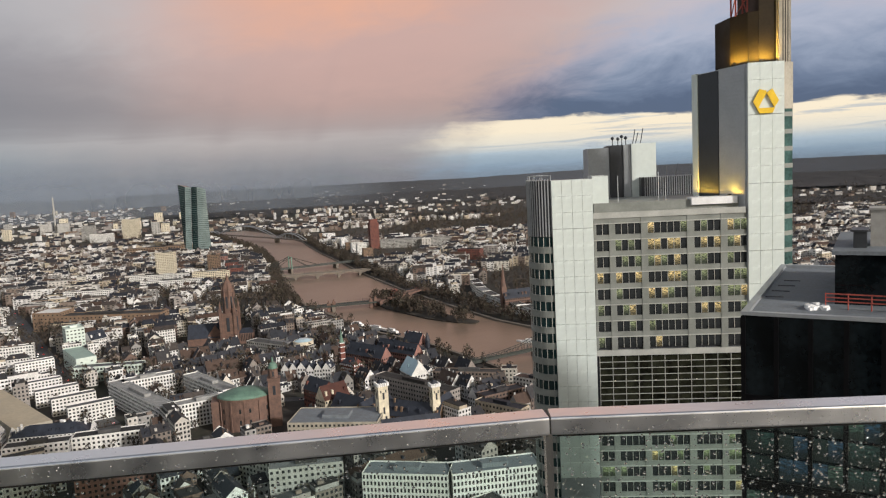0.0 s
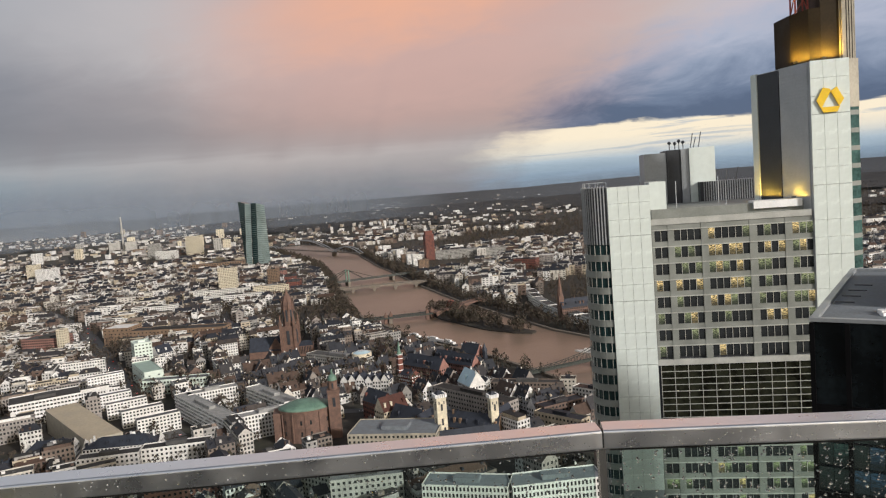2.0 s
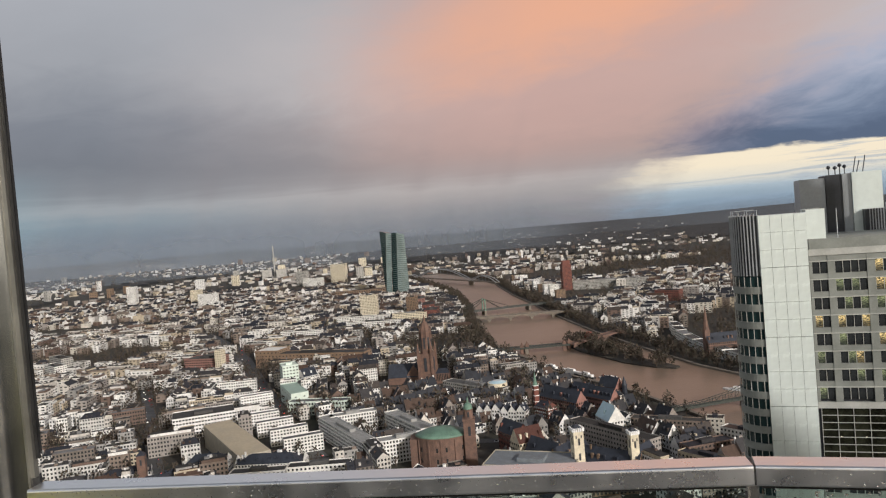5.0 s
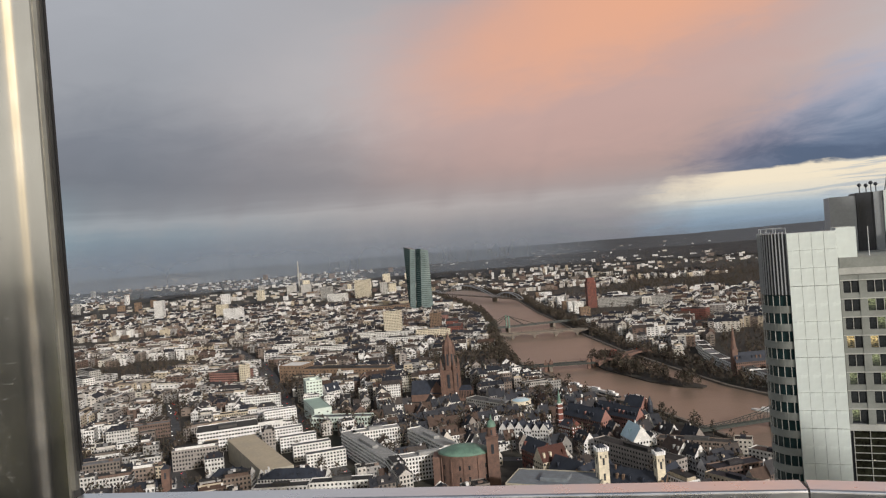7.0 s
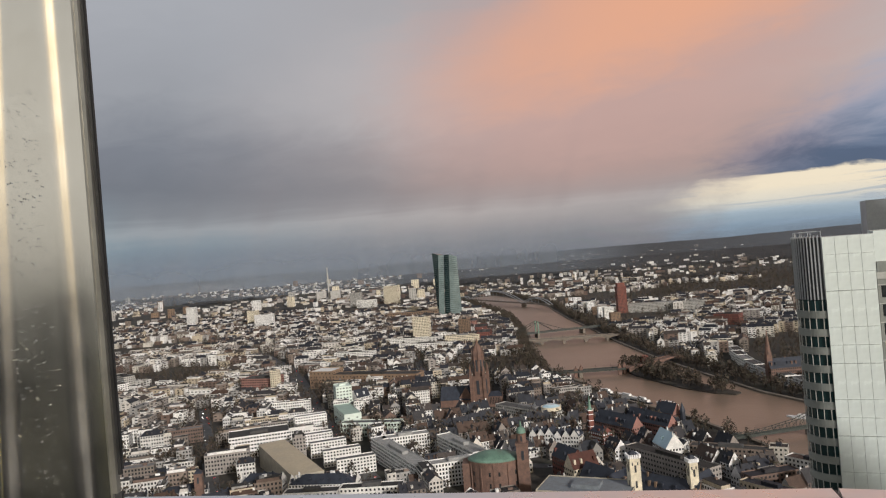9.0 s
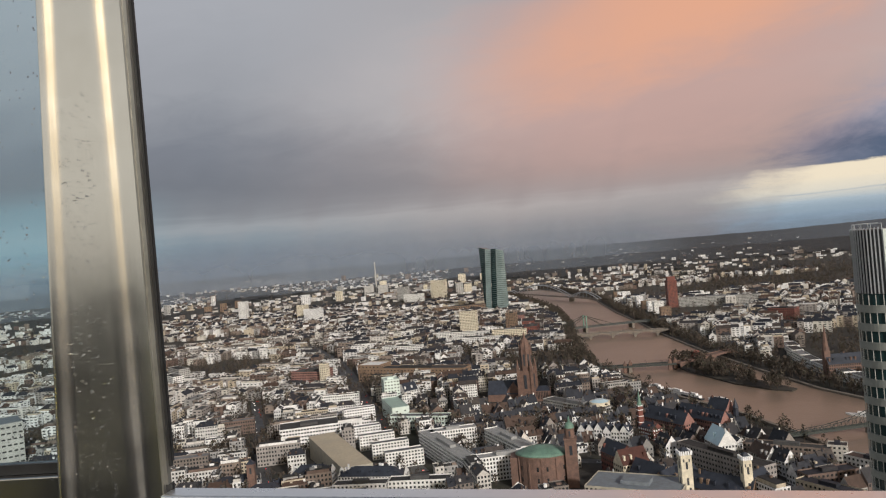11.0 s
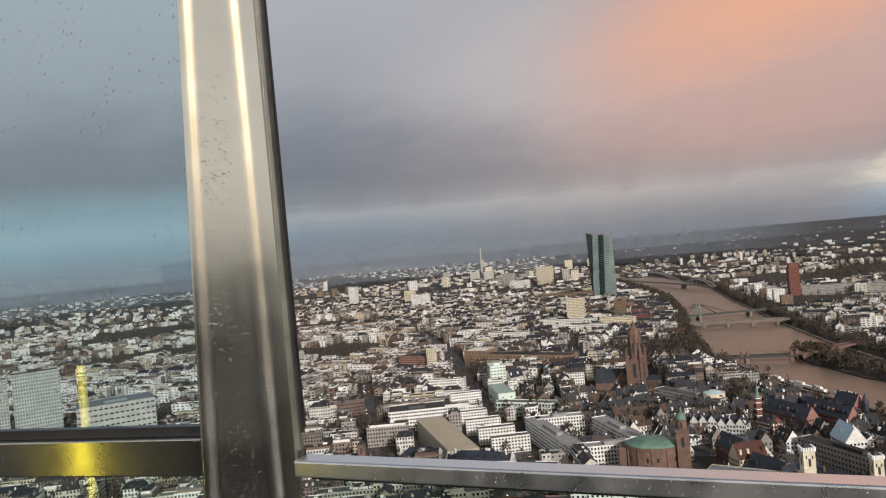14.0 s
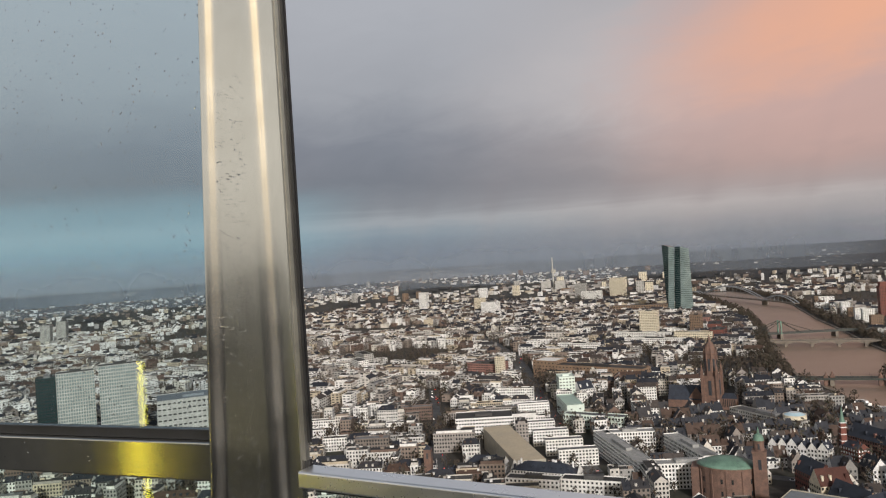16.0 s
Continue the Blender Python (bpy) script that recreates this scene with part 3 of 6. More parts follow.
parapet = thing("parapet", (JX, JY, EYE - 1.62), "steel-railed glass parapet with raindrops round the platform", "railing")
PROF = soft_profile(0.050, 0.032, 0.004, 0.0015)
for ang, s0, s1 in ((RAIL_A, 0.0015, 3.2), (RAIL_B, -1.236, -0.0015)):
    mb = MB()
    bar(mb, JX, JY, ang, s0, s1, PROF, RZ)
    part("handrail", mb, M_rail, parapet, "wet polished steel handrail", smooth=False)
mb = MB()
bar(mb, JX, JY, 2.4, -0.0016, 0.0016, [(o, h - 0.0015) for o, h in soft_profile(0.047, 0.029, 0.004)], RZ)
part("joint", mb, M_rubber, parapet, "black joint in the handrail")
for ang, s0, s1 in ((RAIL_A, 0.012, 3.2), (RAIL_B, -1.21, -0.012)):
    mb = MB()
    bar(mb, JX, JY, ang, s0, s1, [(0.020, -0.034), (0.032, -0.034), (0.032, -1.14), (0.020, -1.14)], RZ)
    panel = part("glass_panel", mb, M_glass, parapet, "clear glass panel spotted with rain")
    panel.visible_shadow = False
    mb = MB()
    bar(mb, JX, JY, ang, s0, s1, [(0.016, -0.0325), (0.036, -0.0325), (0.036, -0.040), (0.016, -0.040)], RZ)
    part("seal", mb, M_rubber, panel)
mb = MB()
bar(mb, JX, JY, 2.4, -0.006, 0.006, [(0.014, -0.036), (0.038, -0.036), (0.038, -1.14), (0.014, -1.14)], RZ)
part("baluster", mb, M_steel, parapet, "slim steel upright below the handrail joint")

# the big post, and the taller glazing beyond it
PX, PY, PANG = -1.079, 1.106, 11.0
POST_TOP, POST_BOT = EYE + 2.3, EYE - 1.62
post = thing("steel_post", (PX, PY, POST_BOT), "brushed stainless steel post of the parapet, beaded with rain", "post")


def post_pts(pts):
    return [along(PX, PY, PANG, s, o) for s, o in pts]


def tube_section(grow):
    """Steel section from the flange leftwards: strip, bright fold, broad face, bright fold, rounded edge. The folds are
    added, angled to mirror the sun glow as bright bands.
    """
    folds = ((0.025, 0), (0.004, 9), (0.004, 19), (0.004, 26), (0.008, 29), (0.007, 25), (0.007, 17), (0.006, 10), (0.004, 6),
             (0.079 + grow, 3), (0.004, 10), (0.004, 20), (0.006, 27), (0.009, 30), (0.006, 27), (0.006, 15), (0.003, 0), (0.003, -22), (0.003, -48), (0.004, -70), (0.016, -85))
    s, o = -0.003, -0.0125
    pts = [(-0.003, 0.004), (s, o)]
    for length, turn in folds:
        s, o = s - length * math.cos(radians(turn)), o - length * math.sin(radians(turn))
        pts.append((s, o))
    return (pts + [(s, 0.004)])[::-1]


def grown(z):
    """The post broadens downwards."""
    return 0.0444 * -min(0.9, max(-0.7, z))


mb = MB()
mb.rings([[(x, y, EYE + z) for x, y in post_pts(tube_section(grown(z)))] for z in (POST_BOT - EYE, -0.7, 0.9, POST_TOP - EYE)])
part("tube", mb, M_steel, post, smooth=True).data.set_sharp_from_angle(angle=radians(38))
mb = MB()
mb.prism(post_pts([(-0.0029, -0.0128), (0.0012, -0.0128), (0.0012, 0.0), (-0.0029, 0.0)]), EYE - 0.46, POST_TOP, True, True)
mb.prism(post_pts([(0.0013, -0.0110), (0.0093, -0.0105), (0.0093, 0.002), (0.0013, 0.002)]), EYE - 0.418, POST_TOP, True, True)
flange = part("flange", mb, M_flange, post, "steel flange along the post")
mb = MB()
mb.prism(post_pts([(0.0095, -0.003), (0.0162, -0.003), (0.0162, 0.002), (0.0095, 0.002)]), EYE - 0.385, POST_TOP, True, True)
part("seal_strip", mb, M_rubber, flange, "black rubber strip")
mb = MB()
mb.prism(post_pts([(0.0164, -0.001), (0.0186, -0.001), (0.0186, 0.003), (0.0164, 0.003)]), EYE - 0.375, POST_TOP, True, True)
part("edge_strip", mb, M_rubber, flange, "dark edge strip")
mb = MB()
mb.prism(post_pts([(-0.0028, -0.008), (0.012, -0.002), (0.012, 0.006), (-0.0028, 0.006)]), EYE - 0.462, EYE - 0.4185, True, True)
part("socket", mb, M_rubber, post, "black socket where the handrail meets the post")

GX, GY = -1.271, 1.069
screen = thing("glass_screen", (GX, GY, POST_BOT), "tall glass wind screen spotted with rain beside the post", "glass screen")
mb = MB()
bar(mb, GX, GY, RAIL_C, -2.6, 0.06, soft_profile(0.060, 0.082, 0.004, 0.001), EYE - 0.397)
part("crossbar", mb, M_bar, screen, "wet steel crossbar")
mb = MB()
bar(mb, GX, GY, RAIL_C, -2.6, 0.06, [(0.018, 0.0), (0.042, 0.0), (0.042, 0.0205), (0.018, 0.0205)], EYE - 0.396)
part("seal_upper", mb, M_rubber, screen, "black rubber seal")
mb = MB()
bar(mb, GX, GY, RAIL_C, -2.6, 0.06, [(0.024, 0.0), (0.036, 0.0), (0.036, 2.6), (0.024, 2.6)], EYE - 0.3752)
part("upper_pane", mb, M_glass_blue, screen, "tall clear pane with raindrops").visible_shadow = False
mb = MB()
bar(mb, GX, GY, RAIL_C, -2.6, 0.06, [(0.024, -1.2), (0.036, -1.2), (0.036, -0.084), (0.024, -0.084)], EYE - 0.397)
part("lower_pane", mb, M_glass, screen, "clear lower pane with raindrops").visible_shadow = False

# platform floor, the tower below, and the core behind
mb = MB()
mb.prism(ellipse(0.3, -8.0, 9.6, 9.6, 48), EYE - 2.2, EYE - 1.62, True, True)
solid("platform_floor", mb, M_wetfloor, "dark wet floor of the viewing platform", "floor", "structure")
mb = MB()
mb.prism(ellipse(0.3, -8.0, 9.0, 9.0, 48), 0, EYE - 2.25, False)
solid("tower_shaft", mb, M_darkglass, "round dark glass shaft of the tower below", "tower", "structure")
mb = MB()
mb.prism(ellipse(0.3, -8.6, 5.0, 5.0, 40), EYE - 1.62, EYE + 0.05, True)
solid("core_wall", mb, M_charcoal, "dark low round core in the middle of the platform", "wall", "structure")


LAMP = (-3.04, -1.84)
lamp = thing("strip_light", (*LAMP, EYE - 1.62), "glowing yellow upright strip light on the platform", "lamp")
mb = MB()
mb.box((*LAMP, EYE - 1.62), (0.16, 0.16, 0.05))
part("foot", mb, M_steel, lamp)
mb = MB()
mb.box((*LAMP, EYE - 1.57), (0.028, 0.028, 1.00))
part("tube", mb, M_yellow, lamp, "glowing yellow tube")

def raindrops(name, n, seed, placer, normal, rmin, rmax, label):
    rnd = random.Random(seed)
    mb = MB()
    nx = Vector(normal)
    q = nx.to_track_quat("Z", "Y").to_matrix()
    for _ in range(n):
        c = Vector(placer(rnd))
        r = rmin + (rmax - rmin) * rnd.random() ** 1.8
        rr = [[tuple(c + q @ Vector((r * f * math.cos(w), r * f * math.sin(w), r * h))) for w in (2 * math.pi * k / 7 for k in range(7))]
              for f, h in ((1.0, 0.0), (0.86, 0.26), (0.48, 0.42))]
        mb.rings(rr)
    return solid(name, mb, M_drop, label, "raindrops", "stuff", True)


def on_bar(x, y, ang, s0, s1, off, z0, z1):
    return lambda rnd: (*along(x, y, ang, s0 + (s1 - s0) * rnd.random(), off), z0 + (z1 - z0) * rnd.random())


def facing(ang):
    return (math.sin(radians(ang)), -math.cos(radians(ang)), 0)


raindrops("raindrops", 4600, 1, on_bar(JX, JY, RAIL_A, 0.02, 1.3, 0.0199, RZ - 0.35, RZ - 0.04), facing(RAIL_A), 0.0007, 0.0029, "raindrops on the glass panel")
raindrops("raindrops", 2600, 2, on_bar(JX, JY, RAIL_B, -1.2, -0.02, 0.0199, RZ - 0.30, RZ - 0.04), facing(RAIL_B), 0.0007, 0.0027, "raindrops on the glass panel")
raindrops("raindrops", 330, 3, on_bar(JX, JY, RAIL_A, 0.02, 1.2, -0.0001, RZ - 0.029, RZ - 0.004), facing(RAIL_A), 0.0005, 0.0015, "raindrops on the handrail")
raindrops("raindrops", 260, 4, on_bar(JX, JY, RAIL_B, -1.2, -0.02, -0.0001, RZ - 0.029, RZ - 0.004), facing(RAIL_B), 0.0005, 0.0014, "raindrops on the handrail")
raindrops("raindrops", 2600, 5, on_bar(GX, GY, RAIL_C, -1.5, 0.0, 0.0239, EYE - 0.36, EYE + 0.7), facing(RAIL_C), 0.0008, 0.0027, "raindrops on the tall pane")


def on_post(rnd):
    """A place on the slightly turned front face of the post."""
    z = -0.6 + 0.95 * rnd.random() ** 1.7
    m = rnd.random()
    width = 0.086 + grown(z)
    return (*along(PX, PY, PANG, -0.078 - width * m, -0.0300 - 0.0045 * m), EYE + z)


raindrops("raindrops", 950, 6, on_post, facing(PANG + 3.0), 0.0005, 0.0017, "raindrops on the steel post")
raindrops("raindrops", 90, 7, on_bar(GX, GY, RAIL_C, -0.9, 0.0, -0.0001, EYE - 0.475, EYE - 0.402), facing(RAIL_C), 0.0007, 0.0022, "raindrops on the crossbar")


# ---- town: generator ----
KEEP_OUT = []     # footprints of landmarks: x, y, radius


def blocked(x, y, margin=10):
    if inside(x, y, RIVER) or near_line(x, y, NORTH_BANK) < 34 or near_line(x, y, SOUTH_BANK) < 40:
        return True
    for line, w in ROADS:
        if near_line(x, y, line) < w / 2 + margin:
            return True
    return any(math.hypot(x - a, y - b) < r + margin * 0.6 for a, b, r in KEEP_OUT)


def house(mw, mg, mr, mf, cx, cy, w, d, h, ang, roof, rnd, z0=0.0, windows=2, k=1.0, bits=None):
    """One town house: wall, window panes, roof. windows: 2 each pane, 1 ribbons, 0 none. bits: takes the roof pieces, to be built as parts."""
    def bit(name, target, foot, lo, hi):
        if bits is None:
            target.prism(foot, lo, hi)
        else:
            bits.append((name, target is mw, foot, lo, hi))

    pts = rect(cx, cy, w, d, ang)
    c, s = math.cos(radians(ang)), math.sin(radians(ang))
    top = z0 + h
    storey = 3.3 * k
    if roof == "flat":
        mw.prism(pts, z0, top + 0.9 * k, False)
        mf.poly([(x, y, top) for x, y in pts])
        if windows and rnd.random() < 0.45:      # a set-back attic storey
            bit("attic_storey", mw, rect(cx, cy, w * 0.86, d * 0.62, ang), top, top + 2.9 * k)
            bit("attic_roof", mf, rect(cx, cy, w * 0.90, d * 0.68, ang), top + 2.9 * k, top + 3.2 * k)
            deck, spread = top + 3.2 * k, 0.5
        else:
            deck, spread = top, 0.75
        for _ in range(rnd.randint(1, 4) if windows else 1):      # lift heads, vents, skylights
            t, q = (rnd.random() - 0.5) * w * spread, (rnd.random() - 0.5) * d * 0.4
            bit("roof_unit", mw if rnd.random() < 0.5 else mf, rect(cx + c * t - s * q, cy + s * t + c * q, (1.2 + 3.2 * rnd.random()) * k, (1.2 + 1.8 * rnd.random()) * k, ang), deck, deck + (0.7 + 1.9 * rnd.random()) * k)
    else:
        rh = d * (0.72 if roof == "steep" else 0.40)
        o = 0.4 * k
        ridge = [(cx - c * w / 2, cy - s * w / 2), (cx + c * w / 2, cy + s * w / 2)]
        i = len(mw.v)
        mw.v.extend([(x, y, z0) for x, y in pts] + [(x, y, top) for x, y in pts] + [(*p, top + rh - 0.1) for p in ridge])
        mw.f.extend([(i, i + 1, i + 5, i + 4), (i + 1, i + 2, i + 6, i + 9, i + 5), (i + 2, i + 3, i + 7, i + 6), (i + 3, i, i + 4, i + 8, i + 7)])
        eave = rect(cx, cy, w + 0.3 * k, d + 2 * o, ang)
        hip = w * 0.22 if roof == "hip" else 0.0
        ra = (cx - c * (w / 2 - hip), cy - s * (w / 2 - hip), top + rh)
        rb = (cx + c * (w / 2 - hip), cy + s * (w / 2 - hip), top + rh)
        j = len(mr.v)
        mr.v.extend([(*eave[0], top - 0.2 * k), (*eave[1], top - 0.2 * k), (*eave[2], top - 0.2 * k), (*eave[3], top - 0.2 * k), ra, rb])
        mr.f.extend([(j, j + 1, j + 5, j + 4), (j + 2, j + 3, j + 4, j + 5)])
        if hip:
            mr.f.extend([(j + 1, j + 2, j + 5), (j + 3, j, j + 4)])
        if windows == 2:
            for q in range(int(w / 5)):      # dormers
                if rnd.random() < 0.55:
                    t = (q + 0.5) / int(w / 5) - 0.5
                    for sd in (1, -1):
                        fx, fy = cx + c * t * w + sd * s * d * 0.3, cy + s * t * w - sd * c * d * 0.3
                        bit("dormer", mw if rnd.random() < 0.3 else mr, rect(fx, fy, 1.7, 2.2, ang), top + rh * 0.15, top + rh * 0.62)
        for _ in range(rnd.randint(1, 3) if windows else 0):      # chimneys
            t, q = rnd.random() - 0.5, (rnd.random() - 0.5) * d * 0.3
            bit("chimney", mw if rnd.random() < 0.35 else mr, rect(cx + c * t * w - s * q, cy + s * t * w + c * q, 1.3, 0.8, ang), top + rh * 0.4, top + rh + 1.3)
    fl = max(1, int(h / storey))
    if windows:
        for e in range(4):
            a, b = pts[e], pts[(e + 1) % 4]
            if windows == 2:
                wall_windows(mg, a, b, z0, fl, h / fl, 2.7 * k, 1.55 * k, 1.85 * k, 0.07, 0.03, rnd)
            else:
                wall_windows(mg, a, b, z0, fl, h / fl, 6.0 * k, 3.4 * k, 1.5 * k, 0.10, 0.1, rnd)


def district_angle(x, y):
    """The streets near the old town run at a slant; farther out they lie across."""
    far = max(0.0, min(1.0, (math.hypot(x, y) - 850) / 350))
    a = (36 + 9 * noise.noise((x * 0.006, y * 0.006, 7.7))) * (1 - far) + far * (6 + 34 * noise.noise((x * 0.0022, y * 0.0022, 3.1)))
    return a + (90 if noise.noise((x * 0.004, y * 0.004, 11.3)) > 0.3 else 0)


def plots(rnd, r0, r1, az0, az1, cell):
    """Plots of building blocks in a ring sector round the tower; each row of houses lines a street."""
    done = []
    x_lo, x_hi = -r1 * math.sin(radians(az1)), r1 * math.sin(radians(-az0)) if az0 < 0 else 0
    y = 100.0
    while y < r1:
        x = x_lo
        while x < x_hi:
            r, a = math.hypot(x, y), math.degrees(math.atan2(-x, y))
            if r0 < r < r1 and az0 < a < az1:
                done.append((x + (rnd.random() - 0.5) * cell * 0.15, y + (rnd.random() - 0.5) * cell * 0.15))
            x += cell
        y += cell * 0.82
    return done


def old_town(x, y):
    return -330 < x < 70 and 560 < y < 900


def block_houses(rnd, bx, by, size, k=1.0, low=10.0, high=21.0):
    """Row houses round a court."""
    ang = district_angle(bx, by)
    c, s = math.cos(radians(ang)), math.sin(radians(ang))
    hw, hd = size * 0.42, size * 0.33
    made = []
    base = low + (high - low) * rnd.random()
    old = old_town(bx, by)      # the old town: narrow houses under steep slate
    if old:
        base = 6.5 + 5.0 * rnd.random()
    rows = [(-hw, -hd, hw, -hd, 0), (-hw, hd, hw, hd, 0)]
    if rnd.random() < 0.75:
        rows += [(-hw, -hd + 12 * k, -hw, hd - 12 * k, 90), (hw, -hd + 12 * k, hw, hd - 12 * k, 90)]
    if rnd.random() < 0.5:
        rows += [(-hw * 0.5, 0, hw * 0.5, 0, 0)]
    for x1, y1, x2, y2, turn in rows:
        length = math.hypot(x2 - x1, y2 - y1)
        t = 0.0
        modern = math.degrees(math.atan2(-bx, by)) > 26 and by < 1500
        kinds = ["flat", "flat", "flat", "hip", "flat"] if modern else ["steep", "steep", "hip", "steep"] if old else ["gable", "gable", "flat", "hip", "flat"]
        style = rnd.choice(kinds)
        while t < length - 6 * k:
            w = min(((9 + 10 * rnd.random()) if old else ((13 + 32 * rnd.random()) if modern else (10 + 24 * rnd.random() ** 2))) * k, length - t)
            if rnd.random() < 0.93 and w > 6 * k:
                m = (t + w / 2) / length
                lx, ly = x1 + (x2 - x1) * m, y1 + (y2 - y1) * m
                h = max(6.0, base + (rnd.random() - 0.5) * 6) * k
                if rnd.random() < 0.4:
                    style = rnd.choice(kinds)
                made.append((bx + c * lx - s * ly, by + s * lx + c * ly, w - 0.2, (10.5 + 3 * rnd.random()) * k, h, ang + turn, style))
            t += w
    return made


def twig_tree(mt, mc, x, y, z, h, rnd, n=60):
    """Bare winter tree: tapered trunk with limbs, and a ragged crown of many small twig clumps."""
    mt.rings([ring(x, y, z, h * 0.028, 5), ring(x, y, z + h * 0.3, h * 0.02, 5), ring(x + h * 0.02, y, z + h * 0.62, h * 0.008, 5)])
    for _ in range(4):
        a = rnd.random() * 6.28
        mt.tube((x, y, z + h * 0.28), (x + math.cos(a) * h * 0.25, y + math.sin(a) * h * 0.25, z + h * (0.55 + 0.25 * rnd.random())), h * 0.009, 3)
    for _ in range(n):
        a, u = rnd.random() * 6.28, rnd.random()
        rr = h * 0.36 * math.sqrt(rnd.random()) * math.sin(math.pi * (0.18 + 0.78 * u))
        px, py, pz = x + rr * math.cos(a), y + rr * math.sin(a), z + h * (0.24 + 0.78 * u)
        q = h * (0.06 + 0.085 * rnd.random())
        d1 = Vector((rnd.random() - 0.5, rnd.random() - 0.5, rnd.random() - 0.3)) * q * 2
        d2 = Vector((rnd.random() - 0.5, rnd.random() - 0.5, rnd.random() - 0.3)) * q * 2
        c = Vector((px, py, pz))
        mc.poly([tuple(c - d1), tuple(c + d2 * 0.6), tuple(c + d1)])
        mc.poly([tuple(c - d2), tuple(c + d1 * 0.5), tuple(c + d2)])


# ---- landmarks ----
def keep(cx, cy, w, d, ang):
    n = max(1, int(w / max(d, 8)))
    for q in range(n):
        t = (q + 0.5) / n - 0.5
        KEEP_OUT.append((cx + math.cos(radians(ang)) * t * w, cy + math.sin(radians(ang)) * t * w, max(d, w / n) * 0.62))


def block(name, label, cat, cx, cy, w, d, h, ang, wall, roof, storey=3.3, pitch=3.2, ww=1.6, wh=1.7, z0=0.0, plant=True, glass=None, group=""):
    """A flat-roofed building: wall with a coping, window panes, roof deck and a plant room."""
    keep(cx, cy, w, d, ang)
    ob = thing(name, (cx, cy, z0), label, cat, group)
    pts = rect(cx, cy, w, d, ang)
    mb = MB()
    mb.prism(pts, z0, z0 + h + 0.8, False)
    shell = part("wall", mb, wall, ob)
    mb = MB()
    mb.prism(rect(cx, cy, w - 0.7, d - 0.7, ang), z0 + h - 0.4, z0 + h)
    deck = part("roof", mb, roof, ob)
    mb = MB()
    fl = max(1, int(h / storey))
    for e in range(4):
        wall_windows(mb, pts[e], pts[(e + 1) % 4], z0, fl, h / fl, pitch, ww, wh, 0.07)
    part("windows", mb, glass or M_window, shell, "dark window panes in rows", "stuff")
    if plant:
        mb = MB()
        mb.prism(rect(cx, cy, w * 0.3, d * 0.4, ang), z0 + h, z0 + h + 2.6)
        part("plant_room", mb, roof, deck)
    return ob


def add_bits(ob, bits, wall, roof):
    for name, walled, foot, lo, hi in bits:
        m = MB()
        m.prism(foot, lo, hi, True, True)
        part(name, m, wall if walled else roof, ob)


def gabled(name, label, cx, cy, w, d, h, ang, wall, roof, style="steep", cat="house", group=""):
    keep(cx, cy, w, d, ang)
    mw, mg, mr, mf = MB(), MB(), MB(), MB()
    bits = []
    house(mw, mg, mr, mf, cx, cy, w, d, h, ang, style, random.Random(int(cx * 7 + cy)), bits=bits)
    ob = thing(name, (cx, cy, 0), label, cat, group)
    shell = part("wall", mw, wall, ob)
    part("windows", mg, M_window, shell, "dark window panes", "stuff")
    part("roof", mr, roof, ob)
    add_bits(ob, bits, wall, roof)
    return ob


# tall office tower with winter gardens and an emblem
CBA, CBX, CBY = -5.0, 34.2, 164.5


def cb(s, o):
    """A place s along the broad face and o behind it."""
    return along(CBX, CBY, CBA, s, o)


def cbox(mb, s0, s1, o0, o1, z0, z1):
    mb.prism([cb(s0, o0), cb(s1, o0), cb(s1, o1), cb(s0, o1)], z0, z1, True, True)


bank = thing("office_tower", (CBX, CBY, 0), "tall grey and white office tower with a yellow emblem", "office tower")
mb = MB()
cbox(mb, 0.0, 33.4, 0.6, 30, 0, 185.9)
part("core", mb, M_charcoal, bank, "dark inner floors behind the windows")
GROUPS = [(0.5, 2), (4.7, 4), (11.9, 6), (22.1, 4), (29.3, 3)]
PANE_W, STOREY = 1.40, 3.72
ROWS_Z = [185.9 - 0.62 - STOREY * k for k in range(1, 9)] + [139.6 - STOREY * k for k in range(1, 8)]
mb = MB()
edges = [0.0]
for s, n in GROUPS:
    edges += [s, s + n * 1.44]
edges.append(33.4)
for a, b in zip(edges[::2], edges[1::2]):
    if b - a > 0.1:
        mb = MB()
        cbox(mb, a, b, -0.12, 0.6, 112.0, 141.3)
        cbox(mb, a, b, -0.12, 0.6, 154.0, 185.9)
        part("pier", mb, M_cb_stone, bank)
for z in ROWS_Z:
    mb = MB()
    cbox(mb, 0.0, 33.4, -0.02, 0.6, z + 2.45, z + STOREY)
    sp = part("spandrel", mb, M_cb_stone, bank, "grey panel band under the windows")
    mb = MB()
    cbox(mb, 0.0, 33.4, -0.30, -0.03, z + 2.45, z + 2.65)
    part("sill", mb, M_cb_stone_l, bank)
mb = MB()
cbox(mb, -0.05, 33.4, -0.25, 0.7, 185.3, 186.6)
part("cornice", mb, M_cb_stone_l, bank, "pale band along the roof edge")
mb = MB()
cbox(mb, -0.05, 33.4, -0.14, 0.6, 153.6, 154.9)
part("garden_lintel", mb, M_cb_stone_l, bank)
pane_mesh = {}
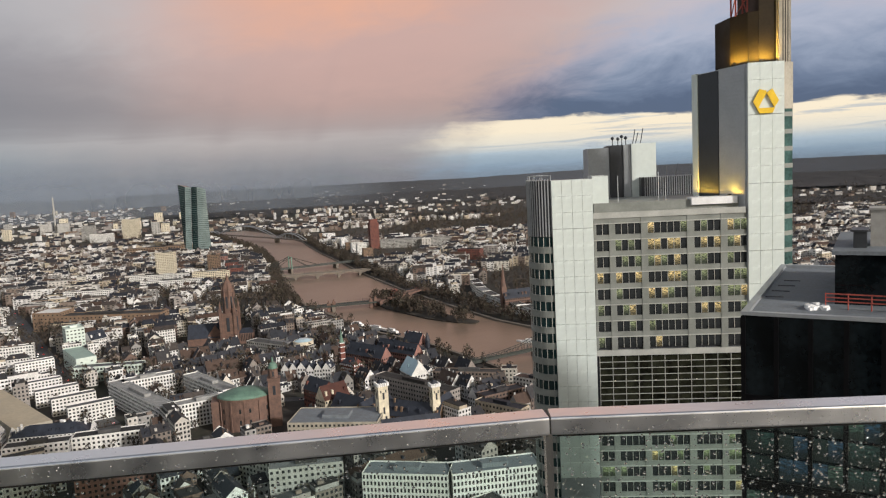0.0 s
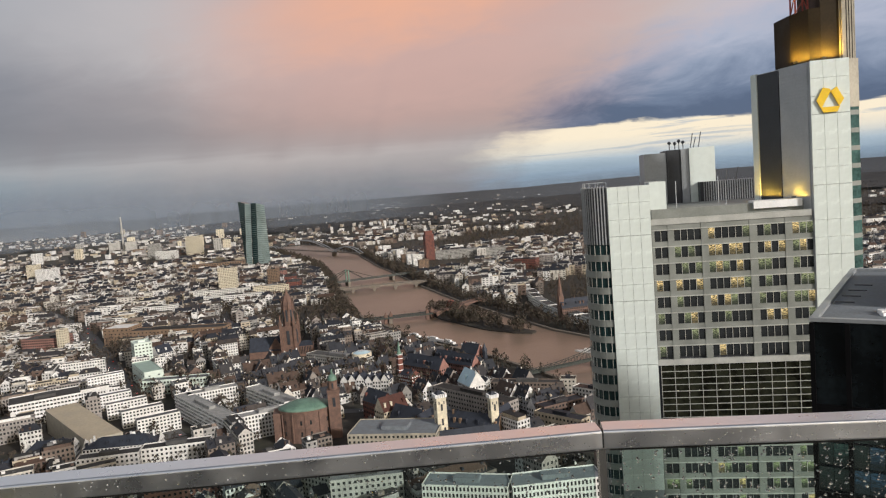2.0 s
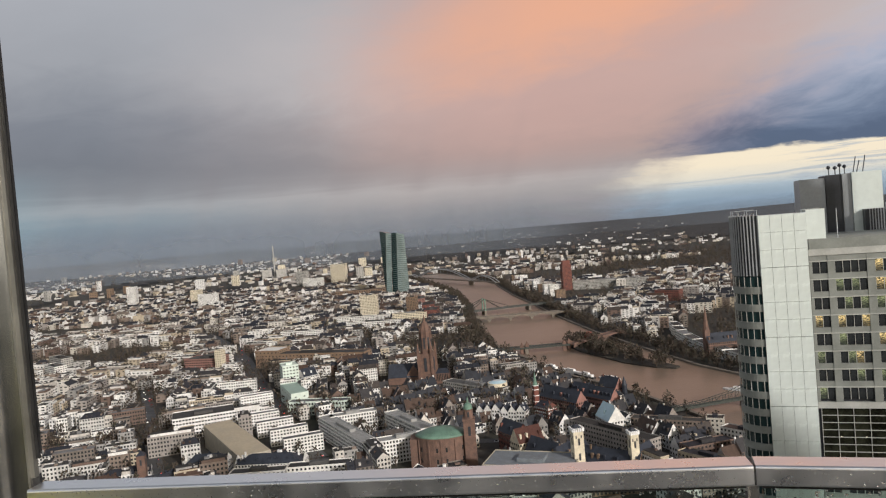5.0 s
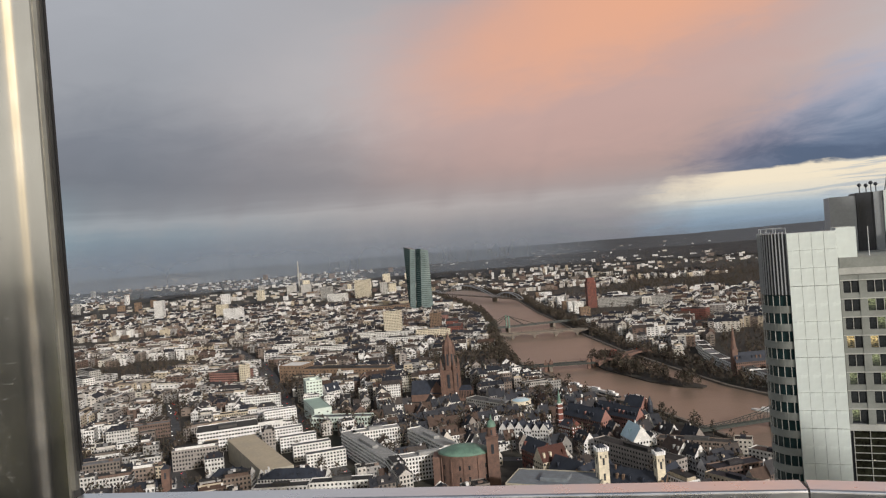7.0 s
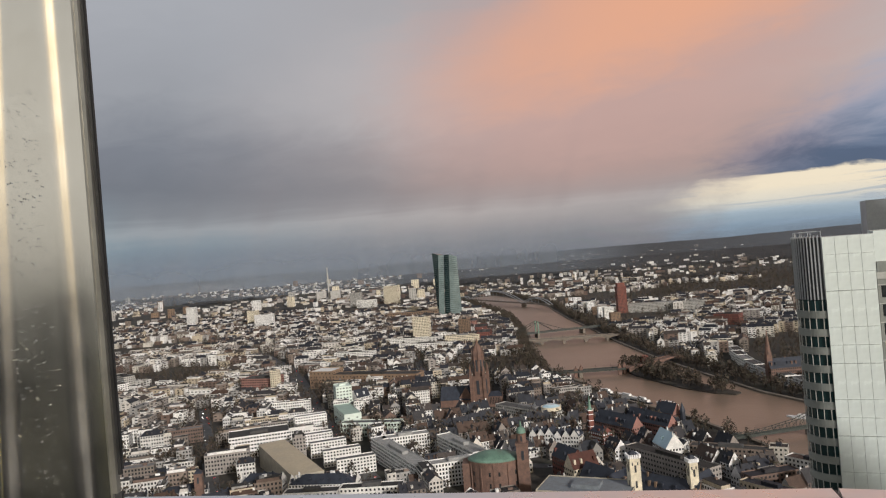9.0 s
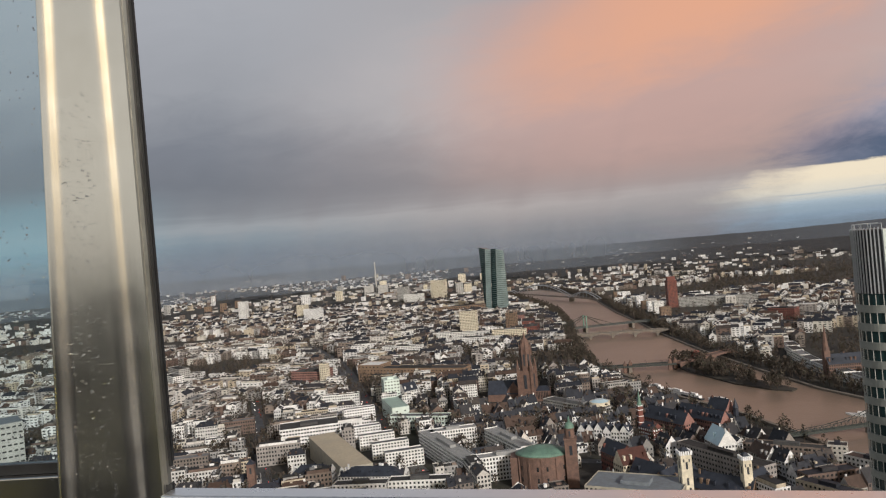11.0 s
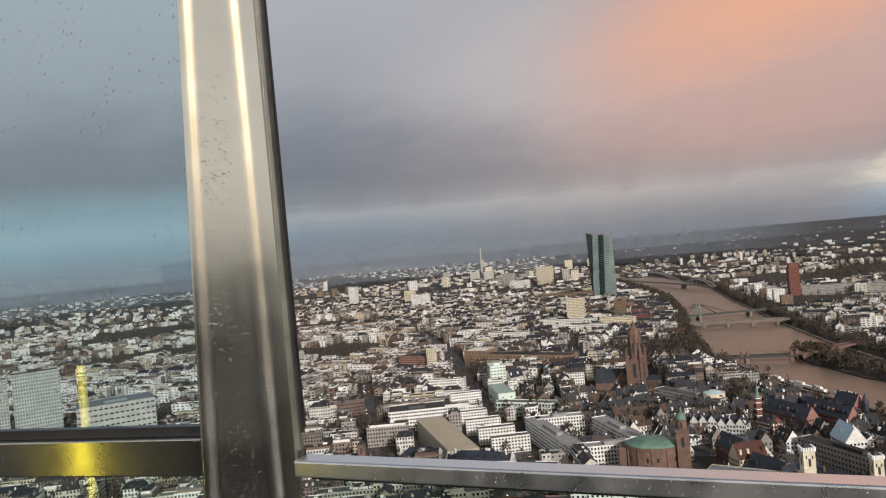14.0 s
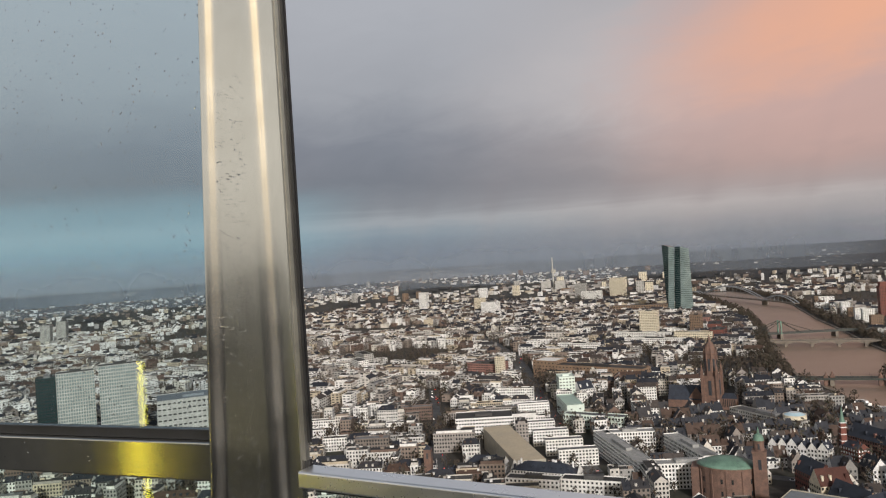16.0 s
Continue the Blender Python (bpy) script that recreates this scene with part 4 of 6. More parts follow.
for key, mat in (("dark", M_window), ("warm", None), ("dim", None)):
    m = MB()
    m.prism([(0.05, 0.0), (PANE_W, 0.0), (PANE_W, 0.08), (0.05, 0.08)], 0.04, 2.42, True, True)
    pane_mesh[key] = m.mesh("window", mat or lit_room("lit_office", (1.0, 0.74, 0.32) if key == "warm" else (0.72, 0.80, 0.40), 0.95 if key == "warm" else 0.45))
    pane_mesh[key].transform(Matrix.Rotation(radians(CBA), 4, "Z"))
prnd = random.Random(5)
mb = MB()
for i, z in enumerate(ROWS_Z):
    for s, n in GROUPS:
        warm_row = 0.6 if i == 1 and s > 11 else 0.10
        for q in range(n):
            u = prnd.random()
            key = "warm" if u < warm_row * (1.0 if i < 8 else 0.3) else "dim" if u < warm_row + (0.26 if i < 6 else 0.12) else "dark"
            w = new("window", pane_mesh[key])
            w.parent = bank
            x, y = cb(s + q * 1.44, 0.10)
            w.location = (x - CBX, y - CBY, z)
            cbox(mb, s + q * 1.44 - 0.05, s + q * 1.44 + 0.05, -0.04, 0.3, z, z + 2.45)
part("mullions", mb, M_cb_stone_l, bank, "pale window bars", "stuff")
# winter garden
mb = MB()
cbox(mb, 0.5, 33.0, 0.5, 0.62, 141.3, 153.55)
part("garden_glass", mb, M_gardenglass, bank, "dark green glass of the winter garden")
for s in [0.6 + 2.945 * k for k in range(12)]:
    mb = MB()
    cbox(mb, s - 0.055, s + 0.055, 0.3, 0.5, 141.3, 153.9)
    part("garden_post", mb, M_cb_stone_l, bank)
for z in [141.4 + 1.52 * k for k in range(9)]:
    mb = MB()
    cbox(mb, 0.5, 33.0, 0.22, 0.5, z - 0.05, z + 0.05)
    part("garden_bar", mb, M_cb_stone_l, bank)
mb = MB()
for k in range(6):
    x, y = cb(4 + 4.6 * k, 0.42)
    mb.box((x, y, 147.4), (0.25, 0.1, 0.25), CBA)
part("garden_lamps", mb, glow("garden_lamp", (1, 0.9, 0.7), 0.9), bank, "small lamps behind the garden glass", "stuff")


def cladding(parent, x, y, ang, cols, pw, z_top, rows, ph, mat, name="cladding_panel"):
    """Panels with open joints over a wall, each its own piece."""
    m = MB()
    g = 0.028
    m.prism([(g, 0), (pw - g, 0), (pw - g, 0.25), (g, 0.25)], g, ph - g, True, True)
    me = m.mesh(name, mat)
    me.transform(Matrix.Rotation(radians(ang), 4, "Z"))
    for c in range(cols):
        for r in range(rows):
            px, py = along(x, y, ang, c * pw)
            o = new(name, me)
            o.parent = parent
            o.location = (px - parent.location.x, py - parent.location.y, z_top - (r + 1) * ph - (0.06 if r % 4 == 3 else 0) - parent.location.z)


# white stair tower with a rounded glazed corner
mb = MB()
cbox(mb, -9.2, -0.2, -0.5, 12, 0, 194.2)
part("stair_tower", mb, M_louvre, bank, "stair tower clad in pale panels")
cladding(bank, *cb(-9.25, -0.8), CBA, 4, 2.28, 194.4, 19, 3.66, M_panel)


def arc_wall(mb, z0, z1, inset=0.0):
    a = [cb(-9.3 - (5.4 - inset) * math.sin(t), 4.9 - (5.4 - inset) * math.cos(t)) for t in [k * math.pi / 24 for k in range(25)]]
    for (x1, y1), (x2, y2) in zip(a, a[1:]):
        mb.poly([(x2, y2, z0), (x1, y1, z0), (x1, y1, z1), (x2, y2, z1)])
    mb.poly([(x, y, z1) for x, y in reversed(a)])
    mb.poly([(x, y, z0) for x, y in a])


mb = MB()
arc_wall(mb, 0, 181.6, 0.35)
part("corner_glass", mb, M_tealglass, bank, "dark curved corner glazing")
for k in range(17):
    z = 181.6 - STOREY * (k + 1)
    mb = MB()
    arc_wall(mb, z, z + 1.5)
    part("corner_band", mb, M_cb_stone, bank, "pale curved band between the storeys")
mb = MB()
for k in range(1, 24, 2):
    t = k * math.pi / 24
    x, y = cb(-9.3 - 5.3 * math.sin(t), 4.9 - 5.3 * math.cos(t))
    mb.box((x, y, 112), (0.14, 0.14, 69.5), CBA)
part("corner_mullions", mb, M_cb_stone_l, bank, "slim pale bars", "stuff")
mb = MB()
arc_wall(mb, 181.7, 194.4, 0.3)
part("corner_top", mb, M_charcoal, bank, "dark louvred top of the rounded corner")
mb = MB()
for k in range(25):
    t = k * math.pi / 24
    x, y = cb(-9.3 - 5.25 * math.sin(t), 4.9 - 5.25 * math.cos(t))
    mb.box((x, y, 181.7), (0.26, 0.3, 12.9), CBA)
part("louvre_rest", mb, M_louvre, bank, "upright grey louvre fins", "stuff")
for k in range(0, 22, 3):
    ends = [cb(-9.3 - 4.9 * math.sin(t), 4.9 - 4.9 * math.cos(t)) for t in (k * math.pi / 24, (k + 3) * math.pi / 24)]
    mb = MB()
    mb.tube((*ends[0], 194.4), (*ends[0], 195.6), 0.06, 5)
    part("rail_post", mb, M_louvre, bank)
    mb = MB()
    mb.tube((*ends[0], 195.5), (*ends[1], 195.5), 0.06, 5)
    part("roof_rail", mb, M_louvre, bank, "thin roof railing")
# roof: set-back parapet, boxes, poles
mb = MB()
cbox(mb, 0.3, 3.9, 3.0, 12, 186, 194.8)
part("stair_return", mb, M_panel, bank, "pale side of the stair head")
mb = MB()
cbox(mb, 0.4, 32.6, 2.2, 26, 186, 188.6)
part("setback_parapet", mb, M_cb_stone, bank, "grey set-back parapet")
mb = MB()
cbox(mb, 22.0, 32.0, 1.4, 6.0, 187.4, 189.0)
part("roof_box", mb, M_white_paint, bank, "white flat roof box")
for s, o, h in ((6.5, 6, 6), (15.5, 5, 6.5), (24.0, 4, 4.0), (17.5, 7, 4.5)):
    mb = MB()
    mb.tube((*cb(s, o), 188.6), (*cb(s, o), 188.6 + h), 0.09, 5)
    part("roof_pole", mb, M_louvre, bank)
# white lift tower with dark recess
LT = [cb(33.7, -0.3), cb(41.4, -0.3), cb(43.6, 1.2), cb(44.6, 4.5), cb(48, 17), cb(26.6, 16.6)]
mb = MB()
mb.prism(LT, 0, 217.5)
part("lift_tower", mb, M_sidelouvre, bank, "lift tower clad in pale panels")
cladding(bank, *cb(33.7, -0.6), CBA, 3, 2.57, 217.7, 26, 3.72, M_panel)
ax, ay = cb(33.7, -0.3)
bx, by = cb(26.6, 16.6)
WANG = math.degrees(math.atan2(by - ay, bx - ax))
WLEN = math.hypot(bx - ax, by - ay)


def side_strip(mb, t0, t1, off, z0, z1, thick=0.3):
    """Thin slab on the slanting side wall of the lift tower."""
    p = [along(ax, ay, WANG, WLEN * t0, off), along(ax, ay, WANG, WLEN * t1, off), along(ax, ay, WANG, WLEN * t1, off + thick), along(ax, ay, WANG, WLEN * t0, off + thick)]
    mb.prism(p, z0, z1, True, True)


mb = MB()
side_strip(mb, 0.50, 0.885, 0.05, 186, 217.3)
part("dark_recess", mb, M_charcoal, bank, "charcoal strip on the lift tower")
mb = MB()
side_strip(mb, 0.89, 1.0, 0.05, 186, 217.6, 0.5)
part("edge_panel", mb, M_panel, bank)
mb = MB()
for k in range(44):
    side_strip(mb, 0.03, 0.495, 0.06, 186.4 + 0.71 * k, 186.4 + 0.71 * k + 0.63, 0.16)
part("louvres", mb, M_sidelouvre, bank, "grey horizontal louvres", "stuff")
# right-hand rounded glazing and upper shaft
for k in range(26):
    z = 217.0 - STOREY * (k + 1)
    mb = MB()
    mb.prism([cb(41.42, -0.42), cb(43.76, 1.06), cb(44.82, 4.4), cb(41.42, 4.4)], z, z + 1.0, True, True)
    part("side_band", mb, M_cb_stone, bank)
mb = MB()
mb.prism([cb(41.42, -0.36), cb(43.72, 1.10), cb(44.76, 4.4), cb(41.42, 4.4)], 120, 217)
part("side_glass", mb, M_sideglass, bank, "dark green curved side glazing")
mb = MB()
mb.prism([cb(41.42, -0.45), cb(43.8, 1.03), cb(44.86, 4.4), cb(41.42, 4.4)], 207.5, 217.52, True, True)
part("corner_cladding", mb, M_tan, bank, "grey-brown metal cladding round the corner")
LOW = [along(ax, ay, WANG, WLEN * 0.36, -1.0), along(ax, ay, WANG, WLEN * 0.05, -1.0), cb(36.4, 0.5), cb(36.4, 12), cb(31.0, 14)]
US = [cb(36.45, 0.5), cb(39.9, 0.5), cb(43.4, 1.6), cb(44.4, 5), cb(46, 15), cb(36.45, 15)]
mb = MB()
mb.prism(LOW, 217.5, 228.6)
part("shaft_shoulder", mb, M_bronze, bank, "dark bronze shoulder of the upper shaft")
mb = MB()
mb.prism(US, 217.5, 262)
part("upper_shaft", mb, M_bronze, bank, "dark bronze upper shaft")
mb = MB()
for a, b, n, wd in ((US[1], US[2], 6, 0.3), (US[2], US[3], 5, 0.3)):
    for k in range(n):
        t = (k + 0.5) / n
        mb = MB()
        mb.box((a[0] + (b[0] - a[0]) * t, a[1] + (b[1] - a[1]) * t, 217.6), (wd, wd, 44), CBA)
        part("shaft_fin", mb, M_tan, bank, "upright metal fin")
mb = MB()
x, y = cb(40.7, 0.2)
mb.box((x, y, 217.6), (0.6, 0.6, 44), CBA)
part("shaft_edge", mb, M_tan, bank, "pale corner strip")


def floodlight(at, target, watts, sx, sy):
    """Amber floodlight: a housing on the roof and its lamp, aimed up the wall."""
    mb = MB()
    mb.box((at[0], at[1], at[2] - 0.35), (0.8, 0.4, 0.3), CBA)
    part("floodlight", mb, M_charcoal, bank, "amber floodlight at the foot of the wall")
    data = bpy.data.lights.new("floodlight", "AREA")
    data.shape, data.size, data.size_y = "RECTANGLE", sx, sy
    data.energy, data.color = watts, (1.0, 0.62, 0.08)
    ob = new("floodlight_lamp", data)
    ob.matrix_world = look(at, target)


fx, fy = cb(36.5, -0.25)
floodlight((fx, fy - 0.5, 218.3), (fx, fy + 1.3, 225.5), 2100, 5.0, 0.3)
fx, fy = along(ax, ay, WANG, WLEN * 0.2, 0.3)
floodlight((fx, fy, 218.3), (*along(ax, ay, WANG, WLEN * 0.2, -1.4), 225.5), 2300, 4.5, 0.2)
fx, fy = along(ax, ay, WANG, WLEN * 0.74, 2.0)
floodlight((fx, fy, 189.5), (*along(ax, ay, WANG, WLEN * 0.72, 0.3), 203.0), 900, 4.5, 0.3)
fx, fy = along(ax, ay, WANG, WLEN * 0.22, 1.6)
floodlight((fx, fy, 189.5), (*along(ax, ay, WANG, WLEN * 0.2, 0.3), 196.0), 220, 1.0, 0.3)
mx, my = along(ax, ay, WANG, WLEN * 0.30, -2.6)
for dx, dy in ((-1.3, -1.3), (1.3, -1.3), (1.3, 1.3), (-1.3, 1.3)):
    mb = MB()
    mb.tube((mx + dx, my + dy, 228.5), (mx + dx, my + dy, 262), 0.2, 6)
    part("mast_leg", mb, M_redsteel, bank, "red steel mast leg")
mb = MB()
for k in range(8):
    z = 228.6 + 4 * k
    for p, q in (((-1.3, -1.3), (1.3, -1.3)), ((1.3, -1.3), (1.3, 1.3)), ((-1.3, 1.3), (-1.3, -1.3))):
        mb.tube((mx + p[0], my + p[1], z), (mx + q[0], my + q[1], z + 4), 0.13, 5)
        mb.tube((mx + p[0], my + p[1], z), (mx + q[0], my + q[1], z), 0.13, 5)
part("mast_bracing", mb, M_redsteel, bank, "red steel lattice bracing", "stuff")
# emblem: three bent bars round a triangle
ex, ey = cb(37.4, -0.7)
mb = MB()
OUT = [(math.cos(radians(a)) * 2.70, math.sin(radians(a)) * 3.0) for a in (0, 60, 120, 180, 240, 300)]
INN = [(0.15, 1.75), (-1.65, -1.45), (1.75, -1.45)]


def emblem_bar(pts):
    i = len(mb.v)
    for off in (0.0, 0.35):
        for u, v in pts:
            mb.v.append((*along(ex, ey, CBA, u, -off), 209.3 + v))
    n = len(pts)
    mb.f.append(tuple(range(i + n, i + 2 * n)))
    for k in range(n):
        l = (k + 1) % n
        mb.f.append((i + k, i + l, i + n + l, i + n + k))


emblem_bar([OUT[1], INN[0], INN[2], OUT[0]][::-1])
emblem_bar([OUT[2], OUT[3], INN[1], INN[0], (0.0, 2.25)])
emblem_bar([OUT[4], OUT[5], (1.9, -1.45), INN[1], OUT[3]])
part("emblem", mb, M_gold, bank, "yellow six-sided emblem")

# second corner of the tower, seen over the roof
back = thing("roof_tower", (50, 205, 186), "grey and white roof tower with aerials behind the parapet", "roof tower")
for x0, x1, y, mat, zt in ((42.3, 48.2, 206, M_louvre, 201.8), (48.25, 51.9, 205.2, M_charcoal, 202.4), (51.95, 53.9, 204.6, M_louvre, 202.4), (53.95, 60.6, 203.6, M_panel, 202.6)):
    mb = MB()
    mb.prism(rect((x0 + x1) / 2, y + 6, x1 - x0, 12, CBA), 120, zt, True, True)
    part("shaft", mb, mat, back)
mb = MB()
mb.prism(rect(63.0, 205, 15, 10, CBA), 120, 193.2, True, True)
part("plant_screen", mb, M_charcoal, back, "dark louvred plant screen")
mb = MB()
for k in range(24):
    mb.box((55.9 + 0.6 * k, 199.85 - 0.052 * k, 186), (0.2, 0.2, 7.2), CBA)
part("screen_fins", mb, M_louvre, back, "", "stuff")
for k, (dx, h) in enumerate(((49.0, 1.6), (50.5, 1.4), (51.6, 2.0), (52.7, 1.6), (54.6, 4.2), (55.4, 3.2), (56.8, 4.4), (64, 3.0), (66.5, 3.4), (60.8, 3.2))):
    mb = MB()
    zb = 202.4 if dx < 60 else 193.2
    mb.tube((dx, 207, zb), (dx + (0.8 if h > 3 else 0), 207, zb + h), 0.13, 5)
    if h < 2.1:
        mb.rings([ring(dx, 207, zb + h - 0.1, 0.2), ring(dx, 207, zb + h + 0.3, 0.55), ring(dx, 207, zb + h + 0.8, 0.25)])
    part("aerial", mb, M_charcoal, back)

# black glass block
M_blackmetal = plain("black_metal", (0.003, 0.003, 0.004), 0.6, grain=0.3, spec=0.12)
DA = -31.0
d0 = (37.9, 92.6)
dark = thing("dark_office_block", (d0[0], d0[1], 0), "black glass office block with a flat grey roof", "office building")


def dk(s, o):
    return along(*d0, DA, s, o)


def dbox(mb, s0, s1, o0, o1, z0, z1):
    mb.prism([dk(s0, o0), dk(s1, o0), dk(s1, o1), dk(s0, o1)], z0, z1, True, True)


mb = MB()
dbox(mb, 0.15, 46, 0.15, 45, 0, 177.45)
part("body", mb, M_darkglass, dark)
mb = MB()
dbox(mb, 0.9, 45, 0.9, 44, 177.45, 177.5)
part("roof_deck", mb, M_roofing, dark, "grey felted flat roof")
for s0, s1, o0, o1 in ((0, 46, 0, 0.9), (0, 0.9, 0.9, 45), (0.9, 46, 44, 45)):
    mb = MB()
    dbox(mb, s0, s1, o0, o1, 177.5, 177.95)
    part("coping", mb, M_louvre, dark, "pale roof edge")
for k in range(12):
    mb = MB()
    dbox(mb, 3.9 * k, 3.9 * k + 0.55, -0.10, 0.14, 120, 177.4)
    part("pier", mb, M_blackmetal, dark)
for z in (165.8, 154.5, 143.2, 131.9):
    mb = MB()
    dbox(mb, 0, 46, -0.06, 0.14, z, z + 1.3)
    part("band", mb, M_blackmetal, dark)
# faintly glowing panes, added for the teal pattern low on the front
glow_pane_meshes = []
for tone, power in (((0.35, 0.75, 0.66), 0.05), ((0.5, 0.8, 0.62), 0.11), ((0.2, 0.45, 0.8), 0.10), ((0.3, 0.6, 0.55), 0.02)):
    m = MB()
    m.prism([(0.06, -0.03), (1.66, -0.03), (1.66, 0.0), (0.06, 0.0)], 0.1, 2.9, True, True)
    me = m.mesh("window", lit_room("faint_glow_behind_dark_glass", tone, power))
    me.transform(Matrix.Rotation(radians(DA), 4, "Z"))
    glow_pane_meshes.append(me)
wrnd = random.Random(17)
for z0 in (167.4, 156.1, 144.8):
    for fl in range(3 if z0 < 160 else 0):
        for b in range(7):
            for q in range(2):
                w = new("window", wrnd.choice(glow_pane_meshes + glow_pane_meshes[3:] + glow_pane_meshes[:1]))
                w.parent = dark
                x, y = dk(3.9 * b + 0.55 + 1.68 * q, 0.14)
                w.location = (x - d0[0], y - d0[1], z0 + 3.2 * fl)
mb = MB()
dbox(mb, 10.2, 40, 10.5, 36, 177.5, 184.2)
part("penthouse", mb, M_darkglass, dark, "black glazed roof storey")
mb = MB()
dbox(mb, 9.8, 40.4, 10.1, 36.4, 184.2, 184.7)
part("penthouse_roof", mb, M_roofing, dark)
for s, o, w, h in ((14.2, 16, 3.6, 5.0), (19.4, 18, 4.4, 4.4), (25.5, 16, 5, 5.2), (12.2, 14, 1.6, 2.2)):
    mb = MB()
    dbox(mb, s, s + w, o, o + 4, 184.7, 184.7 + h)
    dbox(mb, s - 0.2, s + w + 0.2, o - 0.2, o + 4.2, 184.7 + h, 184.95 + h)
    part("roof_unit", mb, M_concrete if h > 3 else M_charcoal, dark, "pale rooftop plant box")
for k in range(9):
    mb = MB()
    mb.tube((*dk(9.3 + 2.6 * k, 7.0 - 0.2 * k), 177.5), (*dk(9.3 + 2.6 * k, 7.0 - 0.2 * k), 179.6), 0.08, 5)
    part("rail_post", mb, M_redsteel, dark, "red railing post")
for z in (178.5, 179.0, 179.5):
    mb = MB()
    mb.tube((*dk(9.3, 7.0), z), (*dk(30.2, 5.4), z), 0.09, 5)
    part("rail_bar", mb, M_redsteel, dark, "red railing bar")
srnd = random.Random(8)
mb = MB()
for k in range(14):
    x, y = dk(7.2 + srnd.random() * 2.2, 5.6 + srnd.random() * 2.4)
    mb.prism(rect(x, y, 0.5 + srnd.random(), 0.4 + 0.5 * srnd.random(), srnd.random() * 90), 177.5, 177.7 + 0.4 * srnd.random())
solid("tarpaulin", mb, M_white_paint, "crumpled white tarpaulin on the roof", "tarpaulin")
for k in range(4):
    mb = MB()
    x, y = dk(2.4 + 0.3 * k, 14 + 5 * k)
    mb.box((x, y, 177.5), (2.4, 0.35, 0.12), DA)
    solid("roof_grating", mb, M_charcoal, "dark metal grating strip on the roof", "grating", group="roof gratings")

# slanting twin towers of teal glass
ecb = thing("glass_tower", (-712, 2095, 0), "slanting twin towers of teal glass by the river", "office tower")
keep(-712, 2095, 120, 90, 0)
TWIN_AZ = radians(18.7)


def twin(u, w):
    """A place u across and w behind the front of the twin towers."""
    return -712 + u * math.cos(TWIN_AZ) - w * math.sin(TWIN_AZ), 2095 + u * math.sin(TWIN_AZ) + w * math.cos(TWIN_AZ)


def twin_slab(foot, head):
    """Leaning tower of four corners (left, front edge, right, back), each (across, behind) at the foot and (across, behind, height) at the head."""
    mb = MB()
    mb.rings([[(*twin(u, w), 0.0) for u, w in foot], [(*twin(u, w), z) for u, w, z in head]])
    slab = part("slab", mb, M_tealglass, ecb, "dark teal glass slab")

    def at(i, t, out=0.0):
        (u0, w0), (u1, w1, z1) = foot[i], head[i]
        return (*twin(u0 + (u1 - u0) * t, w0 + (w1 - w0) * t - out), z1 * t)

    # this side's brighter reflection is given by a paler colour
    mb = MB()
    mb.poly([at(1, 0, 0.8), at(2, 0, 0.8), at(2, 1, 0.8), at(1, 1, 0.8)])
    mb.poly([at(1, 0, 0.8), at(1, 1, 0.8), at(1, 1), at(1, 0)])
    part("pale_face", mb, M_tealglass_l, slab, "glass face coloured paler for its brighter reflection")
    for k in range(1, 30):
        t = k / 30
        for i, j, mat in ((0, 1, M_tealglass_l), (1, 2, M_tealglass)):
            a, b, c, d = at(i, t, 1.2), at(j, t, 1.2), at(j, t + 0.005, 1.2), at(i, t + 0.005, 1.2)
            mb = MB()
            mb.poly([a, b, c, d])
            mb.poly([d, c, at(j, t + 0.005), at(i, t + 0.005)])
            part("floor_band", mb, mat, slab)


twin_slab([(-29, 14), (-26, 0), (-9, 12), (-12, 30)], [(-33, 16, 194), (-14, 0, 187), (2, 12, 184), (-8, 30, 190)])
twin_slab([(-8, 16), (8, 2), (44, 14), (20, 36)], [(3, 16, 186), (18, 2, 185), (41, 14, 178), (24, 36, 182)])
block("market_hall", "long brown brick market hall beside the glass towers", "hall", -800, 2035, 150, 30, 24, 12, M_brick, M_flat, 6, 7, 4, 3)

# cathedral
CX, CY = -262, 872
dom = thing("cathedral", (CX, CY, 0), "red sandstone cathedral with a tall domed west tower", "church")
keep(CX - 25, CY + 10, 90, 46, 10)
mb = MB()
mb.rings([[(CX - 9, CY - 9, 0), (CX + 9, CY - 9, 0), (CX + 9, CY + 9, 0), (CX - 9, CY + 9, 0)], [(CX - 8.4, CY - 8.4, 40), (CX + 8.4, CY - 8.4, 40), (CX + 8.4, CY + 8.4, 40), (CX - 8.4, CY + 8.4, 40)]])
for sx in (-1, 1):
    for sy in (-1, 1):
        mb.prism(rect(CX + sx * 8.6, CY + sy * 8.6, 3, 3), 0, 46)
        mb.rings([ring(CX + sx * 8.6, CY + sy * 8.6, 46, 1.4), ring(CX + sx * 8.6, CY + sy * 8.6, 56, 0.15)])
part("tower", mb, M_sandstone, dom)
mb = MB()
mb.rings([ring(CX, CY, z, r, 8, math.pi / 8) for z, r in ((40, 7.6), (64, 6.8), (66, 7.2), (70, 6.4), (76, 4.6), (78.5, 2.6), (79.5, 1.9), (82, 1.4), (88, 0.2))])
part("octagon", mb, M_sandstone, dom, "octagonal belfry and ribbed dome")
for k in range(8):
    a = math.pi / 8 + k * math.pi / 4
    mb = MB()
    mb.rings([ring(CX + 7.2 * math.cos(a), CY + 7.2 * math.sin(a), 58, 0.9, 6), ring(CX + 7.2 * math.cos(a), CY + 7.2 * math.sin(a), 75, 0.15, 6)])
    part("pinnacle", mb, M_sandstone, dom)
mb = MB()
